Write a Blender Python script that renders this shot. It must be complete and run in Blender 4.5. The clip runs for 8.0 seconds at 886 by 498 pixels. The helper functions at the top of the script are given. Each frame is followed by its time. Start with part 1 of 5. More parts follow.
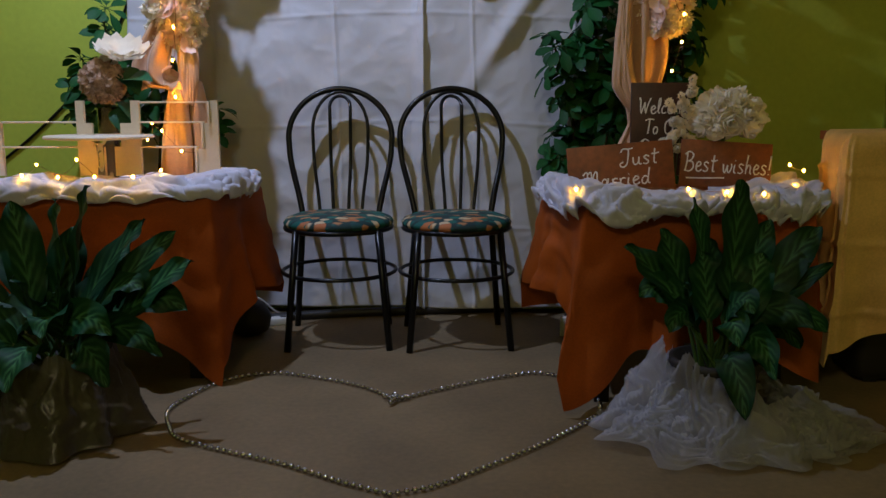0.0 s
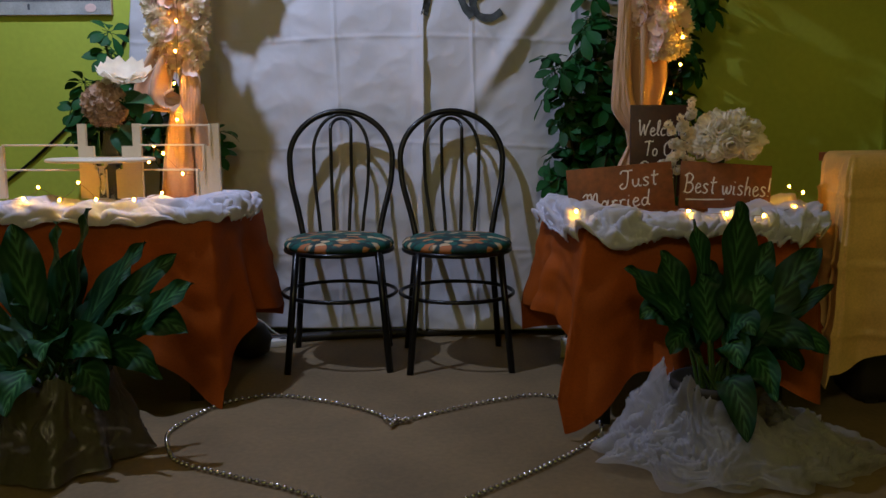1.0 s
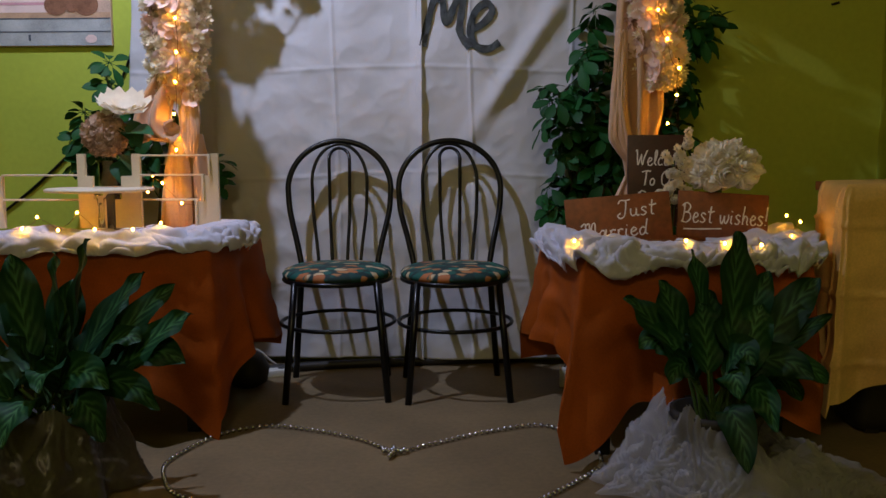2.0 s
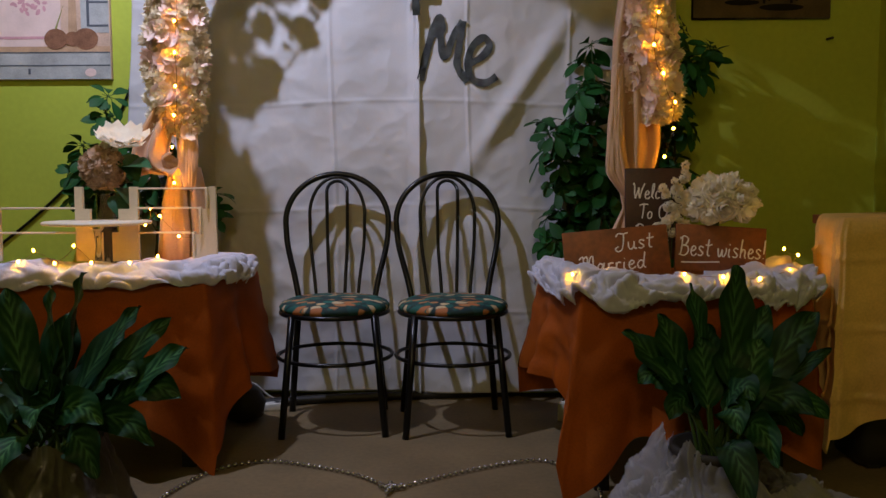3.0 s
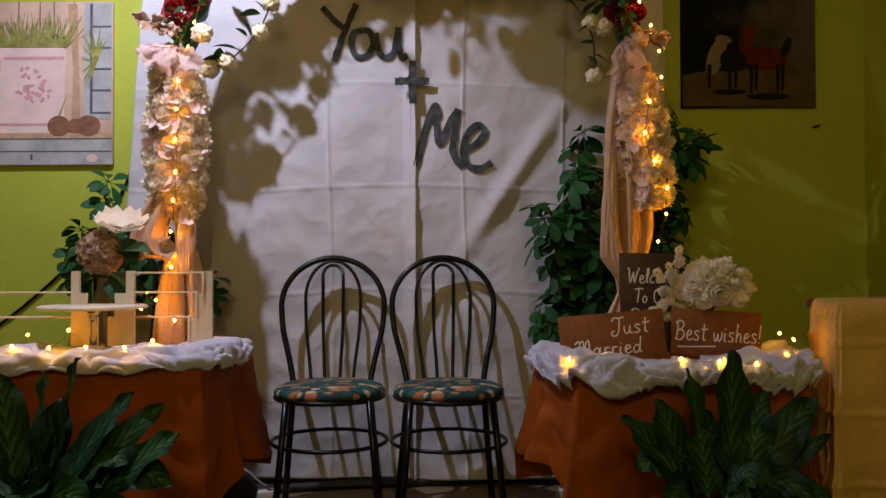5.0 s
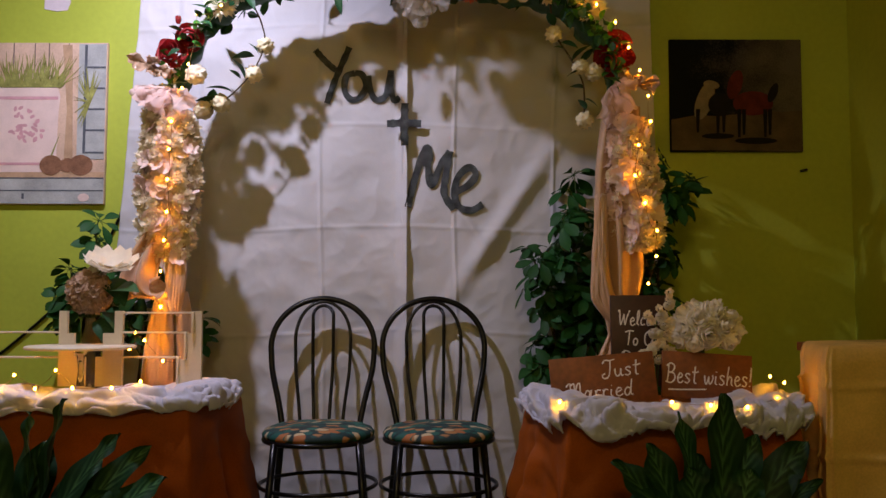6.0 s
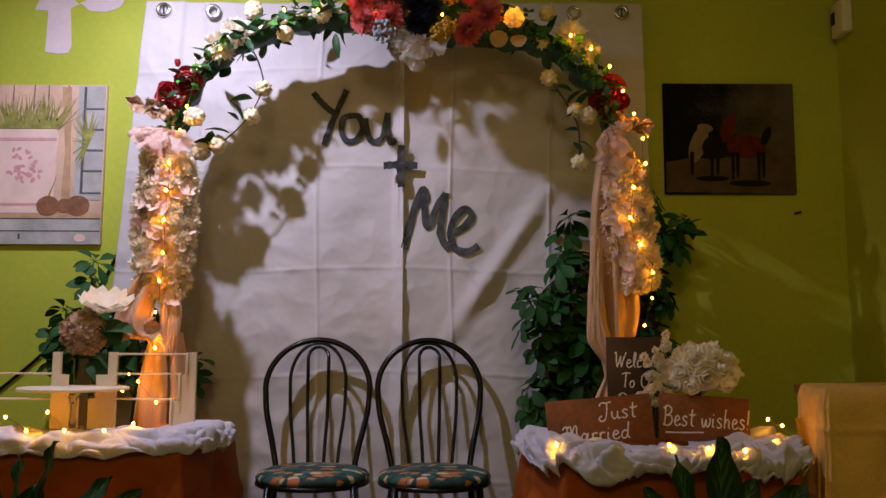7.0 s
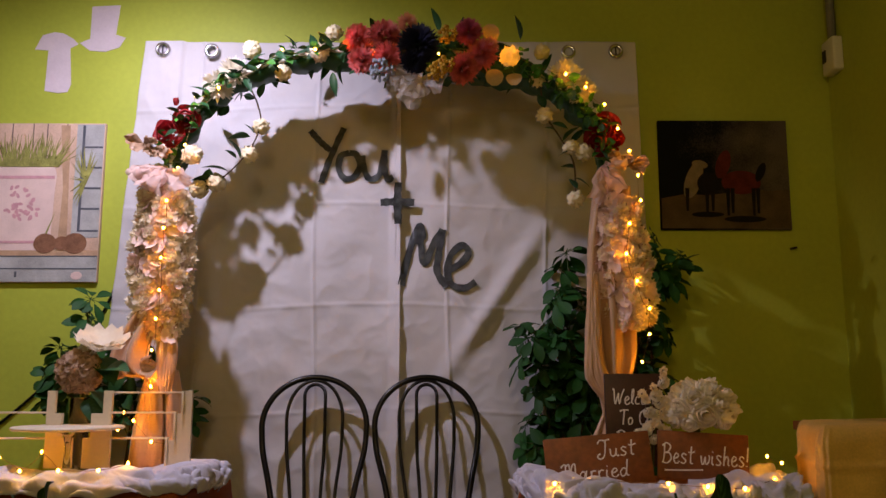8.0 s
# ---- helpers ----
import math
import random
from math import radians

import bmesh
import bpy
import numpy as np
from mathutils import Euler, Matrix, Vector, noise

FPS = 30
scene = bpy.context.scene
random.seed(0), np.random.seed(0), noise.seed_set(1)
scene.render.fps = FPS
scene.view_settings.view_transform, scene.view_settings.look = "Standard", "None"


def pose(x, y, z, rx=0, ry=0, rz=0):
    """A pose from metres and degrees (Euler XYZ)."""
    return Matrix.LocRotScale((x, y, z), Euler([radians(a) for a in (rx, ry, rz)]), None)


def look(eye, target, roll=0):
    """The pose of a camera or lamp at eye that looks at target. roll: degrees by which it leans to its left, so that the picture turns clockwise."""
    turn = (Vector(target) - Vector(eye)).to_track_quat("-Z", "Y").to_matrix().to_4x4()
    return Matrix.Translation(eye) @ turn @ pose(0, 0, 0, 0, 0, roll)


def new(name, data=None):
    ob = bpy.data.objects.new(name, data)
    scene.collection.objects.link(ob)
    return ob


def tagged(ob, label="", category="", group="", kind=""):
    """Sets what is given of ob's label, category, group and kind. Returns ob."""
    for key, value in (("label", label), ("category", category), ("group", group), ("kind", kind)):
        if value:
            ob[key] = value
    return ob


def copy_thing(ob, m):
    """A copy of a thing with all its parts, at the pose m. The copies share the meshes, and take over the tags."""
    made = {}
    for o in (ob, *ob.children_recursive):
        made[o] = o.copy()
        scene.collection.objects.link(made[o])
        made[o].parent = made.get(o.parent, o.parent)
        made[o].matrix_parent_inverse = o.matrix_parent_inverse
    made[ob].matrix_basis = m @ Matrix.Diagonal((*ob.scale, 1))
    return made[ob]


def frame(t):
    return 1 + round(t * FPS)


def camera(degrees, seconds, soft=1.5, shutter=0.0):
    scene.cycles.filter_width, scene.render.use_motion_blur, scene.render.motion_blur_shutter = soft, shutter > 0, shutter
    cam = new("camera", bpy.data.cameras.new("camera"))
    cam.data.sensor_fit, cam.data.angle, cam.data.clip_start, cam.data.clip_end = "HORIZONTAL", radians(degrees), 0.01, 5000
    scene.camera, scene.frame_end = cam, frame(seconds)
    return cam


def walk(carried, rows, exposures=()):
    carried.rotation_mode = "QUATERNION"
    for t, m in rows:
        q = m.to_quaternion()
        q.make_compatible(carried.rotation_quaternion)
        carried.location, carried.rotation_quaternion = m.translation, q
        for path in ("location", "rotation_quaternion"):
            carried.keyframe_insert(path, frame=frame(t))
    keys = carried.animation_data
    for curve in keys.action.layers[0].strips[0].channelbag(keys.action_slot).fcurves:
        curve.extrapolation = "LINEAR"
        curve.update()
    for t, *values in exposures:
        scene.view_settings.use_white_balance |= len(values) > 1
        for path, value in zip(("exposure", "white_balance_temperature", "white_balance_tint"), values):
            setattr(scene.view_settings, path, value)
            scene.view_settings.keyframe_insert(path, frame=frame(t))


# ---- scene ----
cam = camera(54.5, 8.0)
PATH = [
    (0, (0.346, -3.611, 0.88), (0.301, -1.64, 0.542), -0.1),
    (0.5, (0.344, -3.614, 0.88), (0.3, -1.64, 0.562), -0.1),
    (1, (0.346, -3.613, 0.885), (0.3, -1.635, 0.594), -0.2),
    (1.5, (0.344, -3.616, 0.888), (0.301, -1.633, 0.628), -0.2),
    (3, (0.342, -3.608, 0.898), (0.308, -1.614, 0.742), -0.2),
    (3.5, (0.337, -3.61, 0.896), (0.308, -1.613, 0.784), -0.1),
    (4, (0.34, -3.613, 0.899), (0.311, -1.614, 0.838), -0.2),
    (4.5, (0.339, -3.616, 0.903), (0.311, -1.617, 0.891), -0.2),
    (6, (0.338, -3.621, 0.909), (0.338, -1.625, 1.037), 0.1),
    (6.5, (0.341, -3.622, 0.902), (0.345, -1.63, 1.08), 0.3),
    (7, (0.338, -3.623, 0.91), (0.347, -1.635, 1.133), 0.2),
    (7.5, (0.333, -3.63, 0.92), (0.347, -1.648, 1.187), -0.0),
    (8, (0.338, -3.628, 0.915), (0.354, -1.651, 1.219), 0.0),
]
walk(cam, [(t, look(eye, target, roll)) for t, eye, target, roll in PATH],
     exposures=((0.0, 0.02, 5080, -9.0), (4.0, 0.02, 6050, -2.0), (6.5, 0.0, 6400, 4.0), (8.0, -0.02, 6650, 9.0)))

# ---- light ----
def lamp(name, kind, place, watts, colour, size, label):
    data = bpy.data.lights.new(name, kind)
    data.energy, data.color, data.shadow_soft_size = watts, colour, size
    ob = new(name, data)
    ob.matrix_world = place
    return tagged(ob, label, "lamp")


room_light = lamp("ceiling_lamp", "SPOT", look((-0.70, -1.12, 2.54), (-0.78, 0.0, 0.58)), 106, (0.80, 0.725, 0.96), 0.022,
                  "bright white lamp hanging in front of the backdrop, out of view")
# cone and soft edge tuned to dim the upper and east walls
room_light.data.spot_size, room_light.data.spot_blend = radians(152), 0.85
# unseen warm fill, added further back in the room to lift the shadows
lamp("ceiling_lamp", "POINT", pose(0.1, -4.7, 2.70), 54, (1.0, 0.69, 0.38), 0.25, "added warm fill light at the back of the room, unseen")

world = bpy.data.worlds.new("night")
world.use_nodes = True
scene.world = world
world.node_tree.nodes["Background"].inputs[0].default_value = (0.5, 0.55, 0.7, 1)
world.node_tree.nodes["Background"].inputs[1].default_value = 0.01

# ---- materials ----
def material(name, col, rough=0.6, metal=0.0, var=0.2, scale=6.0, fine=90.0, bump=0.15, dist=0.004, col2=None,
             sheen=0.0, trans=0.0, alpha=1.0, coat=0.0, per_piece=0.0, coords="Object", thin=0.0):
    m = bpy.data.materials.new(name)
    m.use_nodes = True
    nt = m.node_tree
    b = nt.nodes["Principled BSDF"]
    tc = nt.nodes.new("ShaderNodeTexCoord")
    n1 = nt.nodes.new("ShaderNodeTexNoise")
    n1.inputs["Scale"].default_value, n1.inputs["Detail"].default_value = scale, 5
    n2 = nt.nodes.new("ShaderNodeTexNoise")
    n2.inputs["Scale"].default_value, n2.inputs["Detail"].default_value = fine, 3
    for n in (n1, n2):
        nt.links.new(tc.outputs[coords], n.inputs["Vector"])
    add = nt.nodes.new("ShaderNodeMath")
    add.operation = "MULTIPLY_ADD"
    add.inputs[1].default_value = 0.35
    nt.links.new(n2.outputs["Fac"], add.inputs[0])
    scaled = nt.nodes.new("ShaderNodeMath")
    scaled.operation = "MULTIPLY"
    scaled.inputs[1].default_value = 0.65
    nt.links.new(n1.outputs["Fac"], scaled.inputs[0])
    nt.links.new(scaled.outputs[0], add.inputs[2])
    ramp = nt.nodes.new("ShaderNodeValToRGB")
    e = ramp.color_ramp.elements
    e[0].position, e[1].position = 0.3, 0.7
    second = col2 or tuple(min(1, c * (1 + var)) for c in col)
    first = col if col2 else tuple(c * (1 - var) for c in col)
    e[0].color, e[1].color = (*first, 1), (*second, 1)
    nt.links.new(add.outputs[0], ramp.inputs[0])
    out = ramp.outputs[0]
    if per_piece:
        info = nt.nodes.new("ShaderNodeObjectInfo")
        hsv = nt.nodes.new("ShaderNodeHueSaturation")
        rng = nt.nodes.new("ShaderNodeMapRange")
        rng.inputs[3].default_value, rng.inputs[4].default_value = 1 - per_piece, 1 + per_piece
        nt.links.new(info.outputs["Random"], rng.inputs[0])
        nt.links.new(rng.outputs[0], hsv.inputs["Value"])
        nt.links.new(out, hsv.inputs["Color"])
        out = hsv.outputs[0]
    nt.links.new(out, b.inputs["Base Color"])
    b.inputs["Roughness"].default_value, b.inputs["Metallic"].default_value = rough, metal
    b.inputs["Sheen Weight"].default_value = sheen
    b.inputs["Transmission Weight"].default_value = trans
    b.inputs["Alpha"].default_value = alpha
    b.inputs["Coat Weight"].default_value = coat
    if thin:
        tl = nt.nodes.new("ShaderNodeBsdfTranslucent")
        nt.links.new(out, tl.inputs["Color"])
        ms = nt.nodes.new("ShaderNodeMixShader")
        ms.inputs[0].default_value = thin
        nt.links.new(b.outputs[0], ms.inputs[1])
        nt.links.new(tl.outputs[0], ms.inputs[2])
        nt.links.new(ms.outputs[0], nt.nodes["Material Output"].inputs["Surface"])
    if bump:
        bp = nt.nodes.new("ShaderNodeBump")
        bp.inputs["Strength"].default_value, bp.inputs["Distance"].default_value = bump, dist
        nt.links.new(n2.outputs["Fac"], bp.inputs["Height"])
        nt.links.new(bp.outputs[0], b.inputs["Normal"])
    return m


def glow(name, col, power):
    m = bpy.data.materials.new(name)
    m.use_nodes = True
    b = m.node_tree.nodes["Principled BSDF"]
    b.inputs["Base Color"].default_value = (0.8, 0.6, 0.3, 1)
    b.inputs["Emission Color"].default_value = (*col, 1)
    b.inputs["Emission Strength"].default_value = power
    return m


WALL = material("lime_green_wall_paint", (0.425, 0.50, 0.052), 0.6, var=0.12, scale=1.6, fine=40, bump=0.12)
FLOOR = material("brown_floor_covering", (0.185, 0.135, 0.066), 0.6, var=0.30, scale=3.2, fine=60, bump=0.1)
CEIL = material("beige_ceiling_boards", (0.42, 0.32, 0.20), 0.8)
BLACK = material("glossy_black_enamel", (0.003, 0.003, 0.004), 0.28, var=0.3, bump=0.02)
BLACK.node_tree.nodes["Principled BSDF"].inputs["Specular IOR Level"].default_value = 0.3
LINEN = material("white_curtain_cotton", (0.56, 0.55, 0.57), 0.85, var=0.05, scale=3, fine=220, bump=0.25, dist=0.0015, sheen=0.15)
ORANGE = material("burnt_orange_satin", (0.28, 0.060, 0.001), 0.65, var=0.25, scale=7, fine=160, bump=0.2, dist=0.002)
ORANGE.node_tree.nodes["Principled BSDF"].inputs["Specular IOR Level"].default_value = 0.2
GOLD = material("gold_satin_cloth", (0.76, 0.49, 0.16), 0.36, var=0.22, scale=6, fine=150, bump=0.2, dist=0.002)
GAUZE = material("white_cotton_gauze", (0.70, 0.70, 0.82), 0.9, var=0.06, scale=24, fine=320, bump=0.35, dist=0.0015, sheen=0.2, thin=0.3)
CREAM = material("cream_painted_board", (0.72, 0.62, 0.47), 0.6, var=0.08, scale=9)
DARKWOOD = material("reddish_brown_stained_board", (0.19, 0.055, 0.012), 0.5, var=0.45, scale=9, fine=70, bump=0.2)
DARK = material("dark_table_frame", (0.015, 0.012, 0.010), 0.5)
STEEL = material("silver_metal", (0.62, 0.62, 0.64), 0.22, 1.0, var=0.1, bump=0.03)


# ---- building helpers ----
def finish(bm, name, mat, smooth=True):
    me = bpy.data.meshes.new(name)
    bm.to_mesh(me)
    bm.free()
    for m in (mat if isinstance(mat, (list, tuple)) else (mat,)):
        me.materials.append(m)
    if smooth:
        me.polygons.foreach_set("use_smooth", [True] * len(me.polygons))
    return me


def part(name, bm, mat, parent=None, label="", smooth=True, at=None):
    """One mesh object from a bmesh or from a finished mesh, under a thing or a part."""
    me = finish(bm, name, mat, smooth) if isinstance(bm, bmesh.types.BMesh) else bm
    ob = new(name, me)
    ob.parent = parent
    if at is not None:
        ob.matrix_basis = at
    return tagged(ob, label) if label else ob


def thing(name, label, category, at=None, group="", kind=""):
    ob = new(name)
    ob.empty_display_size = 0.05
    if at is not None:
        ob.matrix_basis = at
    return tagged(ob, label, category, group, kind)


def box(x0, x1, y0, y1, z0, z1, bevel=0.0, bm=None):
    bm = bm or bmesh.new()
    made = bmesh.ops.create_cube(bm, size=1)["verts"]
    bmesh.ops.transform(bm, matrix=Matrix.Translation(((x0 + x1) / 2, (y0 + y1) / 2, (z0 + z1) / 2))
                        @ Matrix.Diagonal((x1 - x0, y1 - y0, z1 - z0, 1)), verts=made)
    if bevel:
        edges = list({e for v in made for e in v.link_edges})
        bmesh.ops.bevel(bm, geom=edges, offset=bevel, segments=2, affect="EDGES", profile=0.6)
    return bm


def sheet(nu, nv, place, bm=None, uv=True):
    """A grid of quads; place(u, v) gives its points for u, v from 0 to 1."""
    bm = bm or bmesh.new()
    rows = [[bm.verts.new(place(i / nu, j / nv)) for j in range(nv + 1)] for i in range(nu + 1)]
    layer = bm.loops.layers.uv.verify() if uv else None
    for i in range(nu):
        for j in range(nv):
            f = bm.faces.new((rows[i][j], rows[i + 1][j], rows[i + 1][j + 1], rows[i][j + 1]))
            if uv:
                for loop, (a, b) in zip(f.loops, ((i, j), (i + 1, j), (i + 1, j + 1), (i, j + 1))):
                    loop[layer].uv = (a / nu, b / nv)
    return bm


def smooth_path(points, n):
    """n + 1 places along a rounded line through the points."""
    p = [Vector(q) for q in points]
    p = [2 * p[0] - p[1]] + p + [2 * p[-1] - p[-2]]
    out = []
    for k in range(n + 1):
        s = k / n * (len(p) - 3)
        i = min(int(s), len(p) - 4)
        t = s - i
        a, b, c, d = p[i:i + 4]
        out.append(0.5 * (2 * b + (c - a) * t + (2 * a - 5 * b + 4 * c - d) * t * t + (3 * b - a - 3 * c + d) * t ** 3))
    return out


def tube(points, radius, sides=8, bm=None, closed=False):
    """A round bar along the points; radius may be a function of 0 to 1."""
    bm = bm or bmesh.new()
    pts = [Vector(p) for p in points]
    n = len(pts)
    rings, side = [], None
    for i, p in enumerate(pts):
        a = pts[(i - 1) % n] if closed or i else p
        b = pts[(i + 1) % n] if closed or i < n - 1 else p
        d = (b - a).normalized()
        if side is None:
            side = d.orthogonal().normalized()
        side = (side - d * side.dot(d)).normalized()
        other = d.cross(side)
        r = radius(i / (n - 1)) if callable(radius) else radius
        rings.append([bm.verts.new(p + r * (math.cos(k * 2 * math.pi / sides) * side + math.sin(k * 2 * math.pi / sides) * other))
                      for k in range(sides)])
    for i in range(n if closed else n - 1):
        r0, r1 = rings[i], rings[(i + 1) % n]
        for k in range(sides):
            bm.faces.new((r0[k], r0[(k + 1) % sides], r1[(k + 1) % sides], r1[k]))
    if not closed:
        bm.faces.new(rings[0][::-1])
        bm.faces.new(rings[-1])
    return bm


def lathe(profile, sides=24, bm=None):
    """Turns (radius, height) pairs about z."""
    bm = bm or bmesh.new()
    rings = [[bm.verts.new((r * math.cos(2 * math.pi * k / sides), r * math.sin(2 * math.pi * k / sides), z)) for k in range(sides)]
             for r, z in profile]
    for a, b in zip(rings, rings[1:]):
        for k in range(sides):
            bm.faces.new((a[k], a[(k + 1) % sides], b[(k + 1) % sides], b[k]))
    bm.faces.new(rings[0][::-1])
    bm.faces.new(rings[-1])
    return bm


def bumpy(x, y, z, size, seed=0.0):
    return noise.noise(Vector((x / size + seed, y / size - seed * 0.7, z / size + seed * 1.3)))


def stroke(points, width, depth=0.005, bm=None, n=36):
    """A flat brush stroke in the x-z plane, a few millimetres thick."""
    bm = bm or bmesh.new()
    line = smooth_path([(x, 0, z) for x, z in points], n)
    rows = []
    for k, p in enumerate(line):
        d = (line[min(n, k + 1)] - line[max(0, k - 1)]).normalized()
        p = p - Vector((0, 0.00006 * k, 0))
        side = Vector((-d.z, 0, d.x)) * width * 0.5 * (1 + 0.10 * math.sin(k * 0.8 + width * 90))
        rows.append([bm.verts.new(p + side), bm.verts.new(p - side), bm.verts.new(p - side + Vector((0, -depth, 0))), bm.verts.new(p + side + Vector((0, -depth, 0)))])
    for a, b in zip(rows, rows[1:]):
        for q in range(4):
            bm.faces.new((a[q], a[(q + 1) % 4], b[(q + 1) % 4], b[q]))
    bm.faces.new(rows[0][::-1])
    bm.faces.new(rows[-1])
    return bm


# ---- the room ----
X0, X1, Y0, H = -2.9, 2.07, -5.6, 3.0
tagged(part("floor", box(X0 - 0.15, X1 + 0.15, Y0 - 0.15, 0.15, -0.12, 0.0), FLOOR, smooth=False),
       "worn brown floor, matt and slightly mottled", "floor", kind="structure")
tagged(part("wall_north", box(X0, X1, 0.0, 0.15, 0.0, H), WALL, smooth=False), "lime green painted plaster wall behind the backdrop", "wall", kind="structure")
tagged(part("wall_east", box(X1, X1 + 0.15, Y0, 0.15, 0.0, H), WALL, smooth=False), "lime green painted side wall", "wall", kind="structure")
# west and south walls are unseen, added to close the room and bounce light
tagged(part("wall_west", box(X0 - 0.15, X0, Y0, 0.15, 0.0, H), WALL, smooth=False), "lime green painted side wall", "wall", kind="structure")
tagged(part("wall_south", box(X0, X1, Y0 - 0.15, Y0, 0.0, H), WALL, smooth=False), "lime green painted wall, added out of view", "wall", kind="structure")
# unseen ceiling; its beige is chosen to warm the bounced light
tagged(part("ceiling", box(X0 - 0.15, X1 + 0.15, Y0 - 0.15, 0.15, H, H + 0.12), CEIL, smooth=False), "plain beige ceiling, added out of view", "ceiling", kind="structure")


# ---- the curtain backdrop ----
CY = -0.09


def crease(d, width):
    return math.exp(-(d / width) ** 2)


def curtain_y(x, z, u, seed, lift, west):
    """How far forward the cloth hangs at x, z; u runs across its panel."""
    w = 0.35 + 0.65 * (1 - (z - 0.03) / 2.33)
    y = CY - lift
    y += 0.012 * w * bumpy(x, 0, z, 0.28, seed) + 0.006 * bumpy(x, 0, z, 0.10, seed + 3)
    y += 0.009 * w * math.sin(x * 13 + 0.8 * bumpy(x, 3, z, 0.5, seed) * 3 + seed)
    for c in (-0.66, -0.162, 0.393, 0.80):
        y -= 0.0065 * crease(x - c - 0.012 * math.sin(z * 3 + c), 0.006)
    for c in (0.36, 0.79, 1.215, 1.64, 2.06):
        y -= 0.0035 * crease(z - c - 0.015 * math.sin(x * 4 + c), 0.006)
    y += 0.012 * abs(bumpy(x, 7, z, 0.15, seed + 8)) + 0.003 * abs(bumpy(x, 9, z, 0.05, seed))
    if x > 0.2:
        y -= 0.034 * crease((x - 0.62) * 0.75 - (z - 1.30) * 0.5, 0.035) * crease(z - 1.25, 0.35)
        y -= 0.012 * crease((x - 0.47) * 0.8 + (z - 1.20) * 0.6, 0.018) * crease(z - 1.22, 0.10)
    if west:
        y -= 0.046 * max(0.0, (u - 0.955) / 0.045) ** 1.5 * (0.85 + 0.35 * bumpy(0, 2, z, 0.4, seed))
        y -= 0.016 / (1 + math.exp((x + 0.745 + 0.05 * (2.33 - z)) / 0.004)) * min(1.0, max(0.0, (z - 1.0) / 0.6))
    return y


def curtain_panel(x0, x1, flare, seed, lift):
    def place(u, v):
        z = 0.03 + v * 2.33
        x = x0 + u * (x1 - x0) + flare(u) * (1 - v)
        return (x, curtain_y(x, z, u, seed, lift, x0 < 0), z)
    return sheet(200, 330, place)


curtain = thing("curtain_backdrop", "white cotton eyelet curtain hung as a backdrop, creased from folding", "curtain")
for name, x0, x1, flare, seed, lift in (("curtain_panel", -0.910, 0.19, lambda u: -0.18 * (1 - u), 1.7, 0.0),
                                        ("curtain_panel", 0.165, 1.195, lambda u: 0.05 * u, 5.2, 0.022)):
    p = part(name, curtain_panel(x0, x1, flare, seed, lift), LINEN, curtain)
    s = p.modifiers.new("thickness", "SOLIDIFY")
    s.thickness = 0.002
for x, z in ((-0.832, 2.318), (-0.622, 2.312), (0.905, 2.312), (1.108, 2.316)):
    pts = [(x + 0.024 * math.cos(a), CY - 0.022, z + 0.024 * math.sin(a)) for a in np.linspace(0, 2 * math.pi, 24, endpoint=False)]
    part("eyelet", tube(pts, 0.0085, 8, closed=True), STEEL, curtain, "silver metal eyelet ring")
for x in (-0.832, 1.108):
    part("nail", tube(smooth_path([(x, 0.0, 2.36), (x, -0.10, 2.355), (x, -0.115, 2.31), (x + 0.002, -0.11, 2.295)], 10), 0.0035, 6), DARK, curtain, "dark hook nail")


